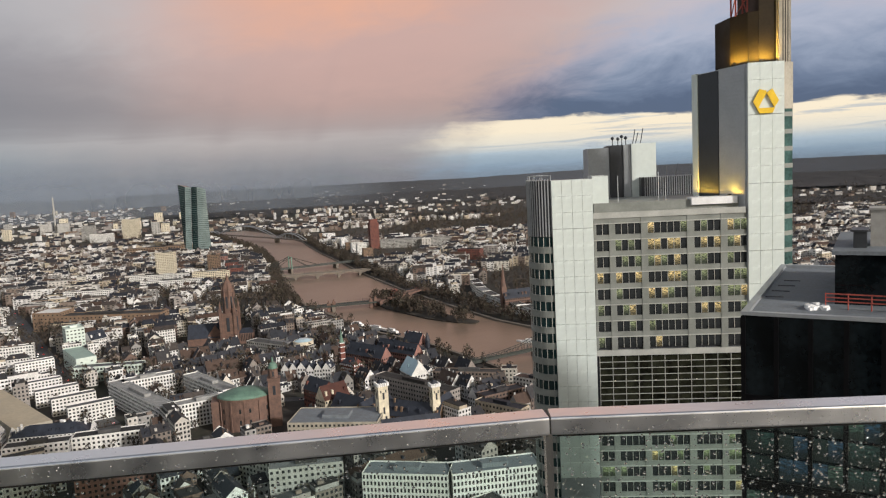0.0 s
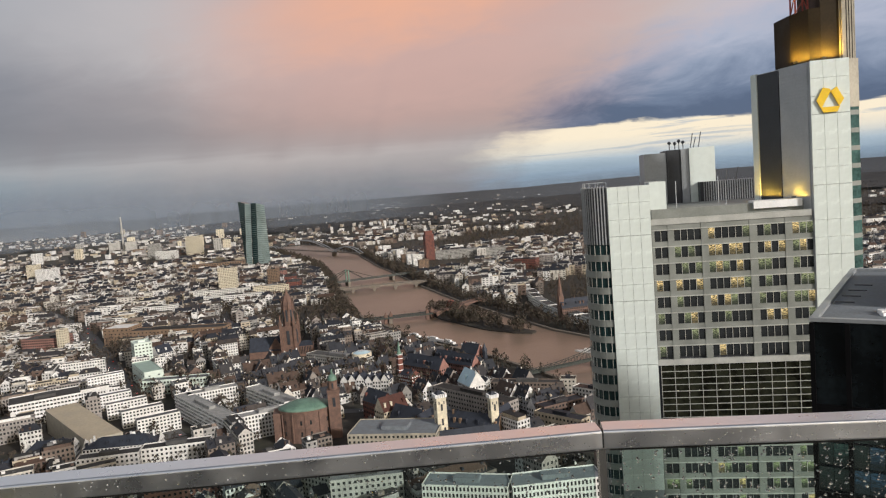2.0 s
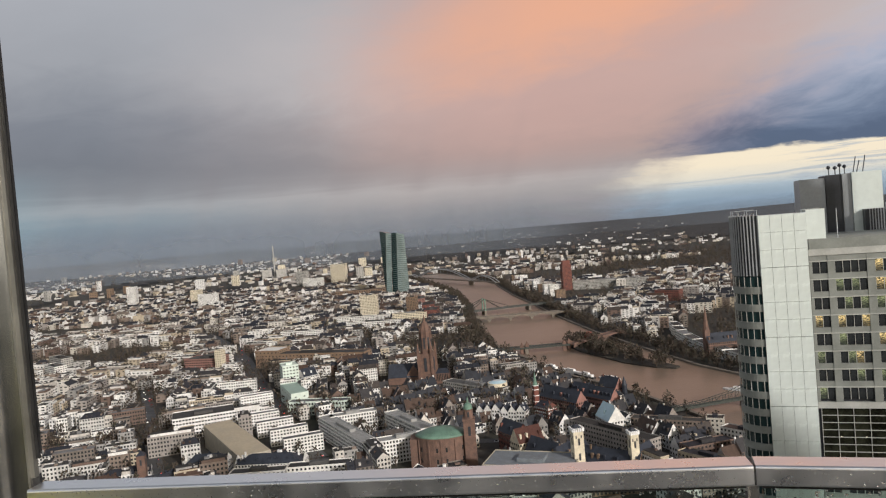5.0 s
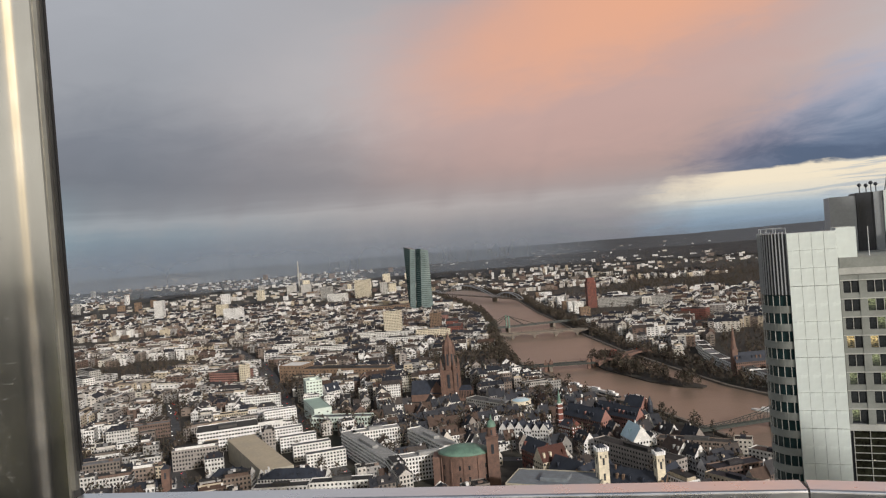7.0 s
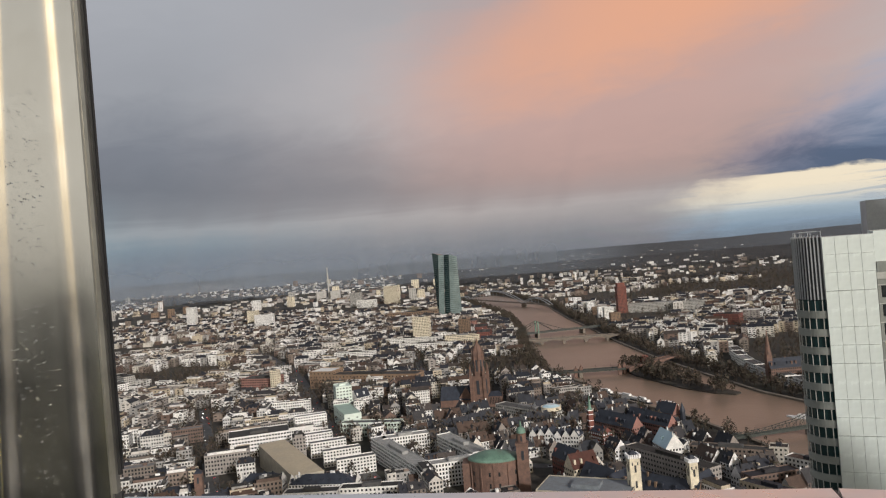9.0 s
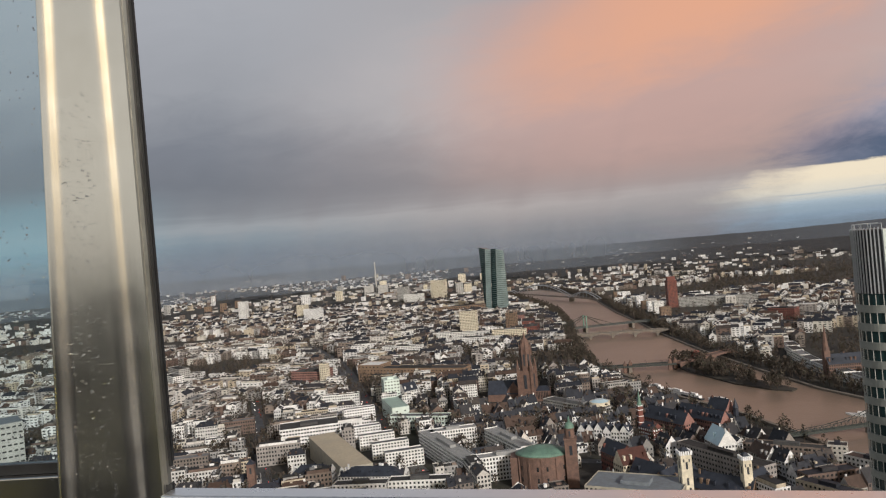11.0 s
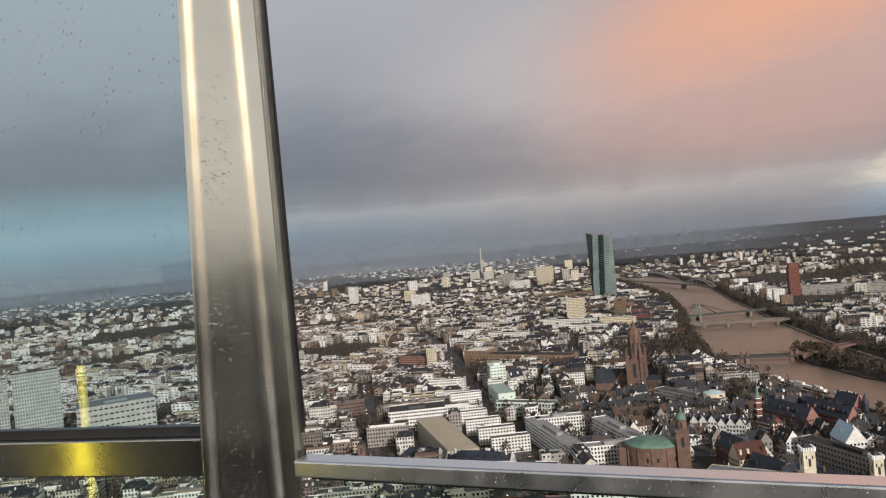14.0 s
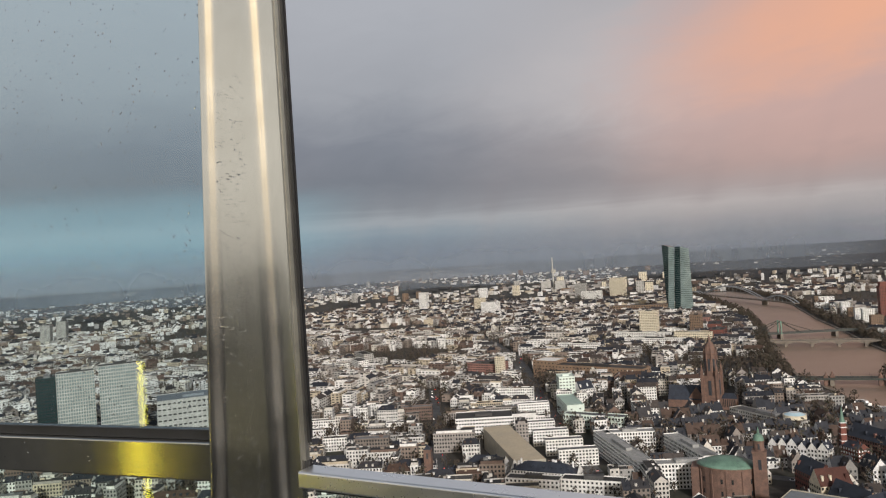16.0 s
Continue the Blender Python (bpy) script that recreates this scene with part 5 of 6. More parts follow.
for k in range(8):
    a = k * math.pi / 4
    x, y = CX + 6.8 * math.cos(a), CY + 6.8 * math.sin(a)
    mb.box((x, y, 46), (2.0, 0.6, 14), math.degrees(a) + 90)
for dx, dy, a in ((0, -8.9, 0), (-8.9, 0, 90), (8.9, 0, 90)):
    mb.box((CX + dx, CY + dy, 18), (3.4, 0.5, 17), a)
part("belfry_openings", mb, M_charcoal, dom, "tall dark pointed openings", "stuff")
mw, mg, mr, mf = MB(), MB(), MB(), MB()
house(mw, mg, mr, mf, CX - 32, CY + 13, 46, 22, 9, 8, "steep", random.Random(3), windows=0)
house(mw, mg, mr, mf, CX - 22, CY + 22, 36, 20, 10, 95, "steep", random.Random(3), windows=0)
house(mw, mg, mr, mf, CX + 16, CY + 10, 18, 13, 13, 8, "hip", random.Random(3), windows=0)
part("nave", mw, M_sandstone, dom)
part("nave_roof", mr, M_slate1, dom, "steep blue slate roof")
mb = MB()
for k in range(8):
    mb.box((CX + 9 + 2.0 * k, CY + 2.5 + 0.28 * k, 3), (0.9, 0.6, 9), 8)
part("choir_windows", mb, M_window, dom, "tall choir windows", "stuff")

# rotunda church with a copper roof
PCX, PCY = -166, 577
paul = thing("rotunda_church", (PCX, PCY, 0), "oval red sandstone church with a flat green copper roof", "church")
keep(PCX + 4, PCY, 62, 46, 15)
keep(-158, 545, 80, 26, 10)
mb = MB()
mb.prism(ellipse(PCX, PCY, 22, 17, 40, 12), 0, 25)
mb.prism(rect(PCX - 20, PCY - 4, 12, 16, 12), 0, 24)
part("wall", mb, M_sandstone, paul)
mb = MB()
mb.prism(ellipse(PCX, PCY, 22.6, 17.6, 40, 12), 24.6, 26)
part("cornice", mb, M_sandstone, paul)
mb = MB()
mb.rings([[(x, y, z) for x, y in ellipse(PCX, PCY, 22.4 * f, 17.4 * f, 40, 12)] for f, z in ((1.0, 26.0), (0.9, 27.4), (0.55, 30.0), (0.12, 31.4))])
part("roof", mb, M_copper, paul, "flat domed green copper roof", smooth=True)
mb = MB()
for k in range(18):
    x, y = ellipse(PCX, PCY, 22.0, 17.0, 18, 12)[k]
    a = math.degrees(math.atan2(y - PCY, x - PCX)) + 90
    mb.box((x, y, 15.0), (1.5, 0.4, 3.4), a)
    mb.box((x, y, 6.0), (1.5, 0.4, 3.4), a)
part("windows", mb, M_window, paul, "arched dark windows in two rows", "stuff")
for k in range(12):
    x, y = ellipse(PCX, PCY, 22.0, 17.0, 12, 12)[k]
    mb = MB()
    mb.box((x, y, 0), (1.6, 1.2, 24.6), math.degrees(math.atan2(y - PCY, x - PCX)) + 90)
    part("pilaster", mb, M_sandstone, paul)
TX, TY = -141.5, 574
mb = MB()
mb.prism(rect(TX, TY, 9.4, 9.4, 12), 0, 38)
mb.prism(rect(TX, TY, 10.4, 10.4, 12), 38, 39.4)
part("tower", mb, M_sandstone, paul)
mb = MB()
mb.rings([ring(TX, TY, z, r, 12) for z, r in ((39.4, 3.9), (46, 3.7), (46.3, 4.2), (47, 4.2))])
part("lantern", mb, M_sandstone, paul, smooth=False)
mb = MB()
mb.rings([ring(TX, TY, z, r, 12) for z, r in ((47, 3.9), (49, 3.6), (51, 2.5), (52, 1.0), (54.5, 0.7), (56.5, 0.1))])
part("cupola", mb, M_copper, paul, "small green copper cupola")
mb = MB()
for a in (12, 102, 192, 282):
    x, y = TX + 4.75 * math.sin(radians(a)), TY - 4.75 * math.cos(radians(a))
    mb.box((x, y, 26), (2.2, 0.4, 7.5), a)
    mb.box((TX + 3.8 * math.sin(radians(a)), TY - 3.8 * math.cos(radians(a)), 41), (1.3, 0.5, 4), a)
part("tower_openings", mb, M_charcoal, paul, "dark arched openings", "stuff")

# slim church with a green spire
NX, NY = -107, 722
nik = thing("slim_church", (NX, NY, 0), "small red and white church with a green needle spire", "church")
keep(NX + 6, NY, 30, 20, 0)
mb = MB()
mb.prism(rect(NX, NY, 4.6, 4.6, 30), 0, 30)
part("tower", mb, M_brickred, nik)
mb = MB()
for z in (8, 14, 20, 26, 30):
    mb.prism(rect(NX, NY, 5.0, 5.0, 30), z, z + 0.7)
part("string_course", mb, M_white_paint, nik, "pale stone bands")
mb = MB()
mb.rings([ring(NX, NY, 30.7, 2.7, 8), ring(NX, NY, 33, 1.8, 8), ring(NX, NY, 45, 0.1, 8)])
part("spire", mb, M_copper, nik, "slender green copper spire")
mw, mg, mr, mf = MB(), MB(), MB(), MB()
house(mw, mg, mr, mf, NX + 9, NY - 4, 20, 12, 11, -40, "hip", random.Random(2))
part("nave", mw, M_brickred, nik)
part("nave_roof", mr, M_slate1, nik)
part("windows", mg, M_white_paint, nik, "", "stuff")

# town hall with two pale towers
for tx, ty, w, zt, lab in ((-51, 528, 7.6, 43.0, "tall pale stone town hall tower with a dark hipped cap"), (-12, 541, 6.2, 36.5, "smaller pale stone tower with battlements and a dark cap")):
    ob = thing("stone_tower", (tx, ty, 0), lab, "tower", "town hall towers")
    keep(tx, ty, 12, 12, 0)
    mb = MB()
    mb.prism(rect(tx, ty, w, w, 25), 0, zt)
    part("wall", mb, M_sand_pale, ob)
    mb = MB()
    for k in range(5):
        for e in range(4):
            a, b = rect(tx, ty, w + 0.6, w + 0.6, 25)[e], rect(tx, ty, w + 0.6, w + 0.6, 25)[(e + 1) % 4]
            t = (k + 0.5) / 5
            mb.box((a[0] + (b[0] - a[0]) * t, a[1] + (b[1] - a[1]) * t, zt - 1.2), (1.0, 1.0, 2.6), 25)
    part("battlement", mb, M_white_paint, ob, "", "stuff")
    mb = MB()
    mb.rings([[(x, y, zt + 0.2) for x, y in rect(tx, ty, w + 0.2, w + 0.2, 25)], [(x, y, zt + 3.4) for x, y in rect(tx, ty, w * 0.3, w * 0.3, 25)]])
    part("cap", mb, M_slate1, ob)
    mb = MB()
    for e in range(4):
        a, b = rect(tx, ty, w + 0.1, w + 0.1, 25)[e], rect(tx, ty, w + 0.1, w + 0.1, 25)[(e + 1) % 4]
        for t, z in ((0.5, zt - 11), (0.5, zt - 22), (0.25, zt - 6), (0.75, zt - 6)):
            mb.box((a[0] + (b[0] - a[0]) * t, a[1] + (b[1] - a[1]) * t, z), (1.4 if z < zt - 8 else 0.8, 0.3, 5 if z < zt - 8 else 2), 25 + 90 * e)
    part("tower_openings", mb, M_charcoal, ob, "narrow dark windows", "stuff")
for cx, cy, w, d, h, ang in ((-34, 552, 60, 15, 11, -25), (-62, 566, 40, 15, 11, 60), (-30, 520, 44, 14, 10, 12), (-80, 570, 34, 15, 12, -42), (-8, 562, 30, 13, 11, 60)):
    gabled("town_hall_wing", "brown town hall wing under a steep dark slate roof", cx, cy, w, d, h, ang, M_brick, M_slate1, "steep", "town hall", "town hall wings")
gabled("gabled_house", "tall house with a pale yellow stepped gable and dark red roof", -98, 592, 24, 15, 16, 40, M_sand_pale, M_darktile)
gabled("gabled_house", "long red brick house with a steep slate roof", -112, 612, 30, 14, 16, -48, M_brickred, M_slate1)
block("office_slab", "grey flat-roofed office block with rooftop clutter", "office building", -84, 524, 66, 34, 22, -6, M_tan, M_roofing)
# half-timbered gables on the square
for k in range(6):
    gabled("timbered_house", "pale half-timbered gabled house with a dark roof", -158 + 8.4 * k, 700 - 2.2 * k, 13, 8.2, 13 + (k % 3), 78, M_white, M_slate1, "steep", "house", "half-timbered gables on the square")
# glass-roofed gable house by the old town
ob = gabled("glass_roofed_house", "gabled hall with a pale blue glass roof", -33, 666, 26, 17, 13, -62, M_white, M_skyglass, "steep", "hall")
# modern white slabs towards the river
for cx, cy, w, d, h, ang in ((-30, 622, 92, 13, 16, -43), (18, 655, 66, 12, 14, -14), (42, 590, 40, 13, 14, 30), (55, 655, 14, 12, 15, -10), (40, 560, 44, 12, 13, -40), (75, 620, 40, 12, 14, -40)):
    block("apartment_slab", "long white apartment slab with balconies and grey roof", "apartment house", cx, cy, w, d, h, ang, M_wall, M_slate if (w < 60) else M_flat, group="white slabs by the river")
# sandstone museum houses on the quay
for cx, cy, w, d, h, ang in ((-82, 735, 52, 15, 14, -40), (-48, 745, 46, 14, 13, -40), (-36, 788, 24, 14, 13, -40), (-62, 770, 30, 12, 12, -40)):
    gabled("quay_house", "sandstone quayside house with a steep slate roof", cx, cy, w, d, h, ang, M_pinkbrick, M_slate1, "steep", "house", "quayside houses")
ob = thing("turret", (-22, 777, 0), "slim dark stone turret with pointed roof on the quay", "tower")
mb = MB()
mb.rings([ring(-22, 777, z, r, 8) for z, r in ((0, 2.8), (15, 2.6), (15.5, 3.1), (25, 0.1))])
part("shaft", mb, M_slate1, ob)
# art hall with a round end
block("art_hall", "long low grey art hall with a glazed roof", "hall", -188, 806, 92, 16, 14, -33, M_concrete, M_flat)
ob = thing("round_hall", (-160, 796, 0), "round tan stone hall beside the art hall", "hall")
keep(-160, 796, 22, 22, 0)
mb = MB()
mb.prism(ellipse(-160, 796, 11, 11, 28), 0, 18)
part("wall", mb, M_sand_pale, ob)
mb = MB()
mb.rings([ring(-160, 796, 18, 10, 28), ring(-160, 796, 20, 5, 28)])
part("roof", mb, M_skyglass, ob)

# five white slabs in a row, and what lies round them
for cx, cy, h in ((-431, 746, 22), (-396, 692, 15), (-366, 664, 15), (-337, 637, 15), (-309, 610, 15)):
    block("apartment_slab", "white apartment slab with a dark flat roof, one of a staggered row", "apartment house", cx, cy, 36, 11, h, 35, M_white, M_charcoal, 3.0, 3.0, 1.7, 1.5, plant=False, group="staggered white slabs")
block("low_pavilion", "low pale pavilion with a dark flat roof", "pavilion", -268, 630, 26, 20, 9, 35, M_white, M_charcoal, plant=False)
for cx, cy, w, ang in ((-268, 616, 118, -47), (-202, 590, 60, 31), (-216, 642, 80, -47), (-282, 668, 46, 31)):
    block("courtyard_wing", "white office wing round a court with a grey roof", "office building", cx, cy, w, 14, 20, ang, M_white, M_gravel, 3.3, 2.7, 1.5, 1.9, group="wings round the court")
block("department_store", "pale mint-coloured tower block over the shopping street", "department store", -440, 848, 27, 20, 36, -55, M_mint, M_mint, 4, 4, 2, 1.5)
block("department_store", "pale mint-coloured store with a low pitched roof", "department store", -402, 782, 66, 20, 20, -52, M_mint, M_mint_roof, 6, 9, 2, 1.2, plant=False)
block("department_wing", "low mint-green wing with a row of dark windows", "department store", -352, 742, 70, 14, 15, 4, M_mint, M_charcoal, 5, 3.4, 2.2, 2.2, plant=False)
ob = thing("theatre", (-376, 600, 0), "low theatre with a broad sloping beige roof", "theatre")
keep(-376, 600, 110, 44, -40)
mb = MB()
f = [(-420, 622), (-342, 552), (-319, 568), (-402, 642)]
mb.v.extend([(x, y, 0) for x, y in f] + [(*f[0], 22), (*f[1], 15), (*f[2], 15), (*f[3], 22)])
mb.f.extend([(0, 1, 5, 4), (1, 2, 6, 5), (2, 3, 7, 6), (3, 0, 4, 7)])
part("wall", mb, M_tan, ob)
mb = MB()
mb.poly([(f[0][0], f[0][1], 22.02), (f[1][0], f[1][1], 15.02), (f[2][0], f[2][1], 15.02), (f[3][0], f[3][1], 22.02)])
part("roof", mb, M_beige, ob)
gabled("corner_house", "white corner house with dormers under a dark mansard roof", -362, 538, 36, 17, 15, 14, M_white, M_slate1, "hip", "house", "white houses below the theatre")
gabled("corner_house", "white corner house with dormers under a dark mansard roof", -304, 541, 58, 16, 15, 8, M_white, M_slate1, "hip", "house", "white houses below the theatre")
gabled("white_church", "small white church with a steep plain gable", -376, 510, 14, 12, 9, 70, M_white, M_slate1, "steep", "church")
ob = thing("church_tower", (-402, 506, 0), "square red sandstone church tower with a low cap", "tower")
keep(-402, 506, 10, 10, 0)
mb = MB()
mb.prism(rect(-402, 506, 6.5, 6.5, 25), 0, 31)
part("wall", mb, M_sandstone, ob)
for e in range(4):
    a, b = rect(-402, 506, 6.6, 6.6, 25)[e], rect(-402, 506, 6.6, 6.6, 25)[(e + 1) % 4]
    mb = MB()
    mb.box(((a[0] + b[0]) / 2, (a[1] + b[1]) / 2, 23), (1.6, 0.3, 5), 25 + 90 * e)
    part("opening", mb, M_charcoal, ob)
mb = MB()
mb.rings([[(x, y, 31) for x, y in rect(-402, 506, 7.2, 7.2, 25)], [(x, y, 34.5) for x, y in rect(-402, 506, 0.6, 0.6, 25)]])
part("cap", mb, M_slate1, ob)
block("office_block", "broad pale office block with rows of windows", "office building", -452, 672, 62, 34, 22, 34, M_white, M_flat, 3.6, 3, 2.2, 1.6)
block("brick_museum", "long brown brick building with a curved front", "museum", -482, 1018, 175, 26, 21, -4, M_brick, M_flat, 5, 6, 2, 1.6)
block("brick_museum", "brown brick wing with pale roof lights", "museum", -560, 1030, 40, 36, 26, -4, M_brick, M_white, 5, 6, 2, 1.6, plant=False)
gabled("white_church", "white church with a tall plain triangular gable", -437, 893, 22, 14, 12, 60, M_white, M_slate1, "steep", "church")
block("rose_store", "dark rose-coloured store with strip windows", "store", -648, 985, 56, 34, 25, 0, M_pinkbrick, M_flat, 3.2, 3, 2, 1.5)
block("slim_tower", "slim pale yellow tower block", "tower block", -612, 965, 11, 12, 38, 0, M_sand_pale, M_flat, plant=False)
block("curved_hotel", "white office block with a grid of square windows", "office building", -27, 408, 50, 18, 27, -10, M_white, M_roofing, 3.6, 2.1, 1.15, 2.3)
block("curved_hotel", "white office block with a grid of square windows", "office building", 23, 408, 52, 18, 27, 9, M_white, M_roofing, 3.6, 2.1, 1.15, 2.3)
for cx, cy, w, d, h, ang, m in ((-120, 455, 60, 14, 20, -35, M_wall), (-175, 480, 46, 14, 20, 24, M_white), (-215, 452, 50, 16, 18, 20, M_pinkbrick), (-90, 430, 44, 18, 26, 10, M_concrete), (-255, 528, 50, 13, 17, 14, M_white), (-300, 512, 44, 13, 17, 14, M_wall)):
    block("street_block", "pale street block with even rows of windows", "office building", cx, cy, w, d, h, ang, m, M_flat)
# behind the screen: gridded towers and a big box
# grey walls and pale panes put the screen's hazy reflection into the towers' colour
for cx, cy, w, h in ((-822, 412, 38, 98), (-778, 440, 44, 104)):
    block("grid_tower", "pale office tower with a fine grid of windows", "office tower", cx, cy, w, 24, h, 62, M_concrete, M_flat, 3.6, 2.4, 1.5, 2.3, glass=M_tealglass_l)
block("glass_block", "grey glass office block beside the gridded towers", "office building", -858, 398, 22, 24, 92, 62, M_tealglass, M_flat, 3.6, 3, 2.5, 2.2)
block("pale_box", "large pale grey store block with window strips", "store", -738, 503, 78, 50, 60, 58, M_concrete, M_roofing, 6, 5, 3.4, 1.6)
block("low_office", "white office block with long window strips", "office building", -770, 500, 40, 18, 34, 62, M_white, M_flat, 3.4, 6, 5.4, 1.6)
for cx, cy, w, d, h, ang, m, lab in ((-560, 1468, 36, 18, 60, 3, M_sand_pale, "pale cream high-rise flats"), (-480, 1520, 22, 18, 46, 0, M_brick, "brown brick tower block"), (-1360, 2045, 34, 20, 55, 10, M_sand_pale, "cream high-rise flats"),
                          (-1290, 2000, 60, 20, 44, 10, M_white, "white high-rise flats"), (-1662, 2128, 30, 22, 74, 10, M_white, "white high-rise flats"), (-1172, 2760, 60, 24, 72, 0, M_sand_pale, "cream high-rise flats"),
                          (-1300, 2690, 46, 22, 58, 0, M_concrete, "grey concrete tower"), (-1230, 2640, 80, 18, 30, 8, M_white, "long white office slab"), (-2420, 1180, 30, 20, 72, 40, M_concrete, "far cream tower flats"), (-2400, 1120, 30, 20, 66, 40, M_concrete, "far cream tower flats"),
                          (-940, 1010, 60, 18, 30, -30, M_concrete, "grey office slab"), (-905, 960, 50, 18, 26, -30, M_white, "pale office slab"), (-560, 1390, 80, 16, 26, 4, M_white, "white office slab"), (-500, 1330, 110, 15, 22, 4, M_wall, "long pale office slab"),
                          (-455, 1420, 70, 20, 24, 6, M_sand_pale, "cream school building"), (-620, 1260, 80, 16, 20, 4, M_white, "white office slab"), (-418, 1455, 26, 60, 26, 10, M_brickred, "red brick riverside flats"), (-455, 1560, 26, 70, 26, 14, M_brickred, "red brick riverside flats"),
                          (-520, 1700, 30, 80, 26, 16, M_pinkbrick, "rose brick riverside flats"), (60, 1600, 50, 30, 22, -20, M_brickred, "red brick block"), (-70, 1930, 190, 22, 22, -3, M_concrete, "long concrete office block")):
    block("tower_block", lab + " among the town roofs", "tower block", cx, cy, w, d, h, ang, m, M_flat, 3.2, 3.4, 2.0, 1.6)
rt = block("red_tower", "tall stepped dark red brick tower", "tower block", -182, 1932, 24, 24, 68, 20, M_brickred, M_brickred, 3.4, 3.4, 1.4, 1.8, plant=False)
mb = MB()
mb.prism(rect(-182, 1932, 19, 19, 20), 68.5, 78)
part("upper_step", mb, M_brickred, rt)
# south-bank riverside rows
for k in range(10):
    t = k / 9
    block("riverside_flats", "white riverside apartment block", "apartment house", -372 + 190 * t, 2270 - 520 * t, 24, 16, 20 + 4 * (k % 3), 20, M_white if k % 3 else M_brick, M_flat, group="riverside flats", plant=False)
for k in range(7):
    t = k / 6
    block("curved_terrace", "long curved white riverside building", "museum", 52 + 62 * t * t, 1200 - 250 * t, 14, 42, 12, 8 + 12 * t, M_white, M_flat, group="curved white terrace", plant=False)
ob = gabled("riverside_church", "dark red riverside church with pointed windows", 100, 1002, 46, 16, 18, 20, M_sandstone, M_slate1, "steep", "church")
mb = MB()
mb.prism(rect(80, 996, 7, 7, 20), 0, 34)
mb.rings([ring(80, 996, 34, 4, 8), ring(80, 996, 66, 0.2, 8)])
part("spire", mb, M_sandstone, ob)
# far clusters and the mast
frnd = random.Random(21)
for k in range(34):
    a = frnd.gauss(8.6, 2.6)
    r = frnd.uniform(3350, 3650)
    q = shrink(r)
    block("far_flats", "far white high-rise flats", "tower block", -r * math.sin(radians(a)), r * math.cos(radians(a)), frnd.uniform(8, 18) * q, 12 * q, frnd.uniform(12, 34) * q, frnd.uniform(-20, 20), M_wall, M_flat, 6, 9, 4, 2, z0=rise(r) - 1, plant=False, group="far high-rise flats")
for k in range(16):
    a = frnd.gauss(0.5, 3.2)
    r = frnd.uniform(3720, 3980)
    q = shrink(r)
    block("far_flats", "far white high-rise flats", "tower block", -r * math.sin(radians(a)), r * math.cos(radians(a)), frnd.uniform(14, 34) * q, 12 * q, frnd.uniform(12, 24) * q, frnd.uniform(-20, 20), M_wall, M_flat, 8, 12, 4, 2, z0=rise(r) - 1, plant=False, group="far high-rise flats")
for k in range(30):
    a = frnd.uniform(19, 48)
    r = frnd.uniform(3050, 4300)
    q = shrink(r)
    block("far_flats", "far pale tower block", "tower block", -r * math.sin(radians(a)), r * math.cos(radians(a)), frnd.uniform(16, 44) * q, 16 * q, frnd.uniform(18, 52) * q, frnd.uniform(-20, 20), frnd.choice((M_wall, M_sand_pale, M_brick, M_wall, M_concrete)), M_flat, 6, 9, 4, 2, z0=rise(r) - 1, plant=False, group="far high-rise flats")
mr_ = 3400
mxx, myy = -mr_ * math.sin(radians(27.84)), mr_ * math.cos(radians(27.84))
mast = thing("chimney", (mxx, myy, rise(mr_)), "tall slim pale power station chimney", "chimney")
mb = MB()
mb.rings([ring(mxx, myy, rise(mr_) - 2, 4.5, 10), ring(mxx, myy, 166, 2.6, 10)])
part("stack", mb, M_concrete, mast)
for dx in (-38, 34):
    mb = MB()
    mb.prism(rect(mxx + dx, myy, 44, 30, 20), rise(mr_) - 2, rise(mr_) + 44)
    part("boiler_house", mb, M_concrete, mast)


# ---- bridges ----
def bridge(name, label, a, b, width, z, mat, piers=(), arch=0.0):
    ob = thing(name, (a[0], a[1], 0), label, "bridge")
    l = math.hypot(b[0] - a[0], b[1] - a[1])
    ang = math.degrees(math.atan2(b[1] - a[1], b[0] - a[0]))
    mb = MB()
    mb.prism([along(*a, ang, 0, -width / 2), along(*a, ang, l, -width / 2), along(*a, ang, l, width / 2), along(*a, ang, 0, width / 2)], z - 1.4, z, True, True)
    part("deck", mb, mat, ob)
    for o in (-width / 2, width / 2 - 0.3):
        mb = MB()
        mb.prism([along(*a, ang, 0, o), along(*a, ang, l, o), along(*a, ang, l, o + 0.3), along(*a, ang, 0, o + 0.3)], z, z + 1.1, True, True)
        part("railing", mb, mat, ob)
    stops = [0.0, *piers, 1.0]
    for p in piers:
        mb = MB()
        x, y = along(*a, ang, l * p)
        mb.prism(rect(x, y, 5, width + 3, ang), 0, z - 1.4)
        part("pier", mb, M_bridge if mat is not M_sandstone else M_sandstone, ob)
    if arch:
        for p, q in zip(stops, stops[1:]):
            for o in (-width / 2, width / 2):
                mb = MB()
                pts = []
                for k in range(13):
                    t = k / 12
                    pts.append((*along(*a, ang, l * (p + (q - p) * t), o), z - 1.4 - arch * (2 * t - 1) ** 2))
                for u, v in zip(pts, pts[1:]):
                    mb.poly([u, v, (v[0], v[1], z - 1.2), (u[0], u[1], z - 1.2)])
                part("arch", mb, mat, ob)
    mb = MB()
    for k in range(int(l / 22)):
        for o in (-width / 2 + 0.4, width / 2 - 0.4):
            x, y = along(*a, ang, 11 + 22 * k, o)
            mb.tube((x, y, z), (x, y, z + 6), 0.12, 4)
    part("lamp_posts", mb, M_charcoal, ob, "", "stuff")
    return ob, ang, l


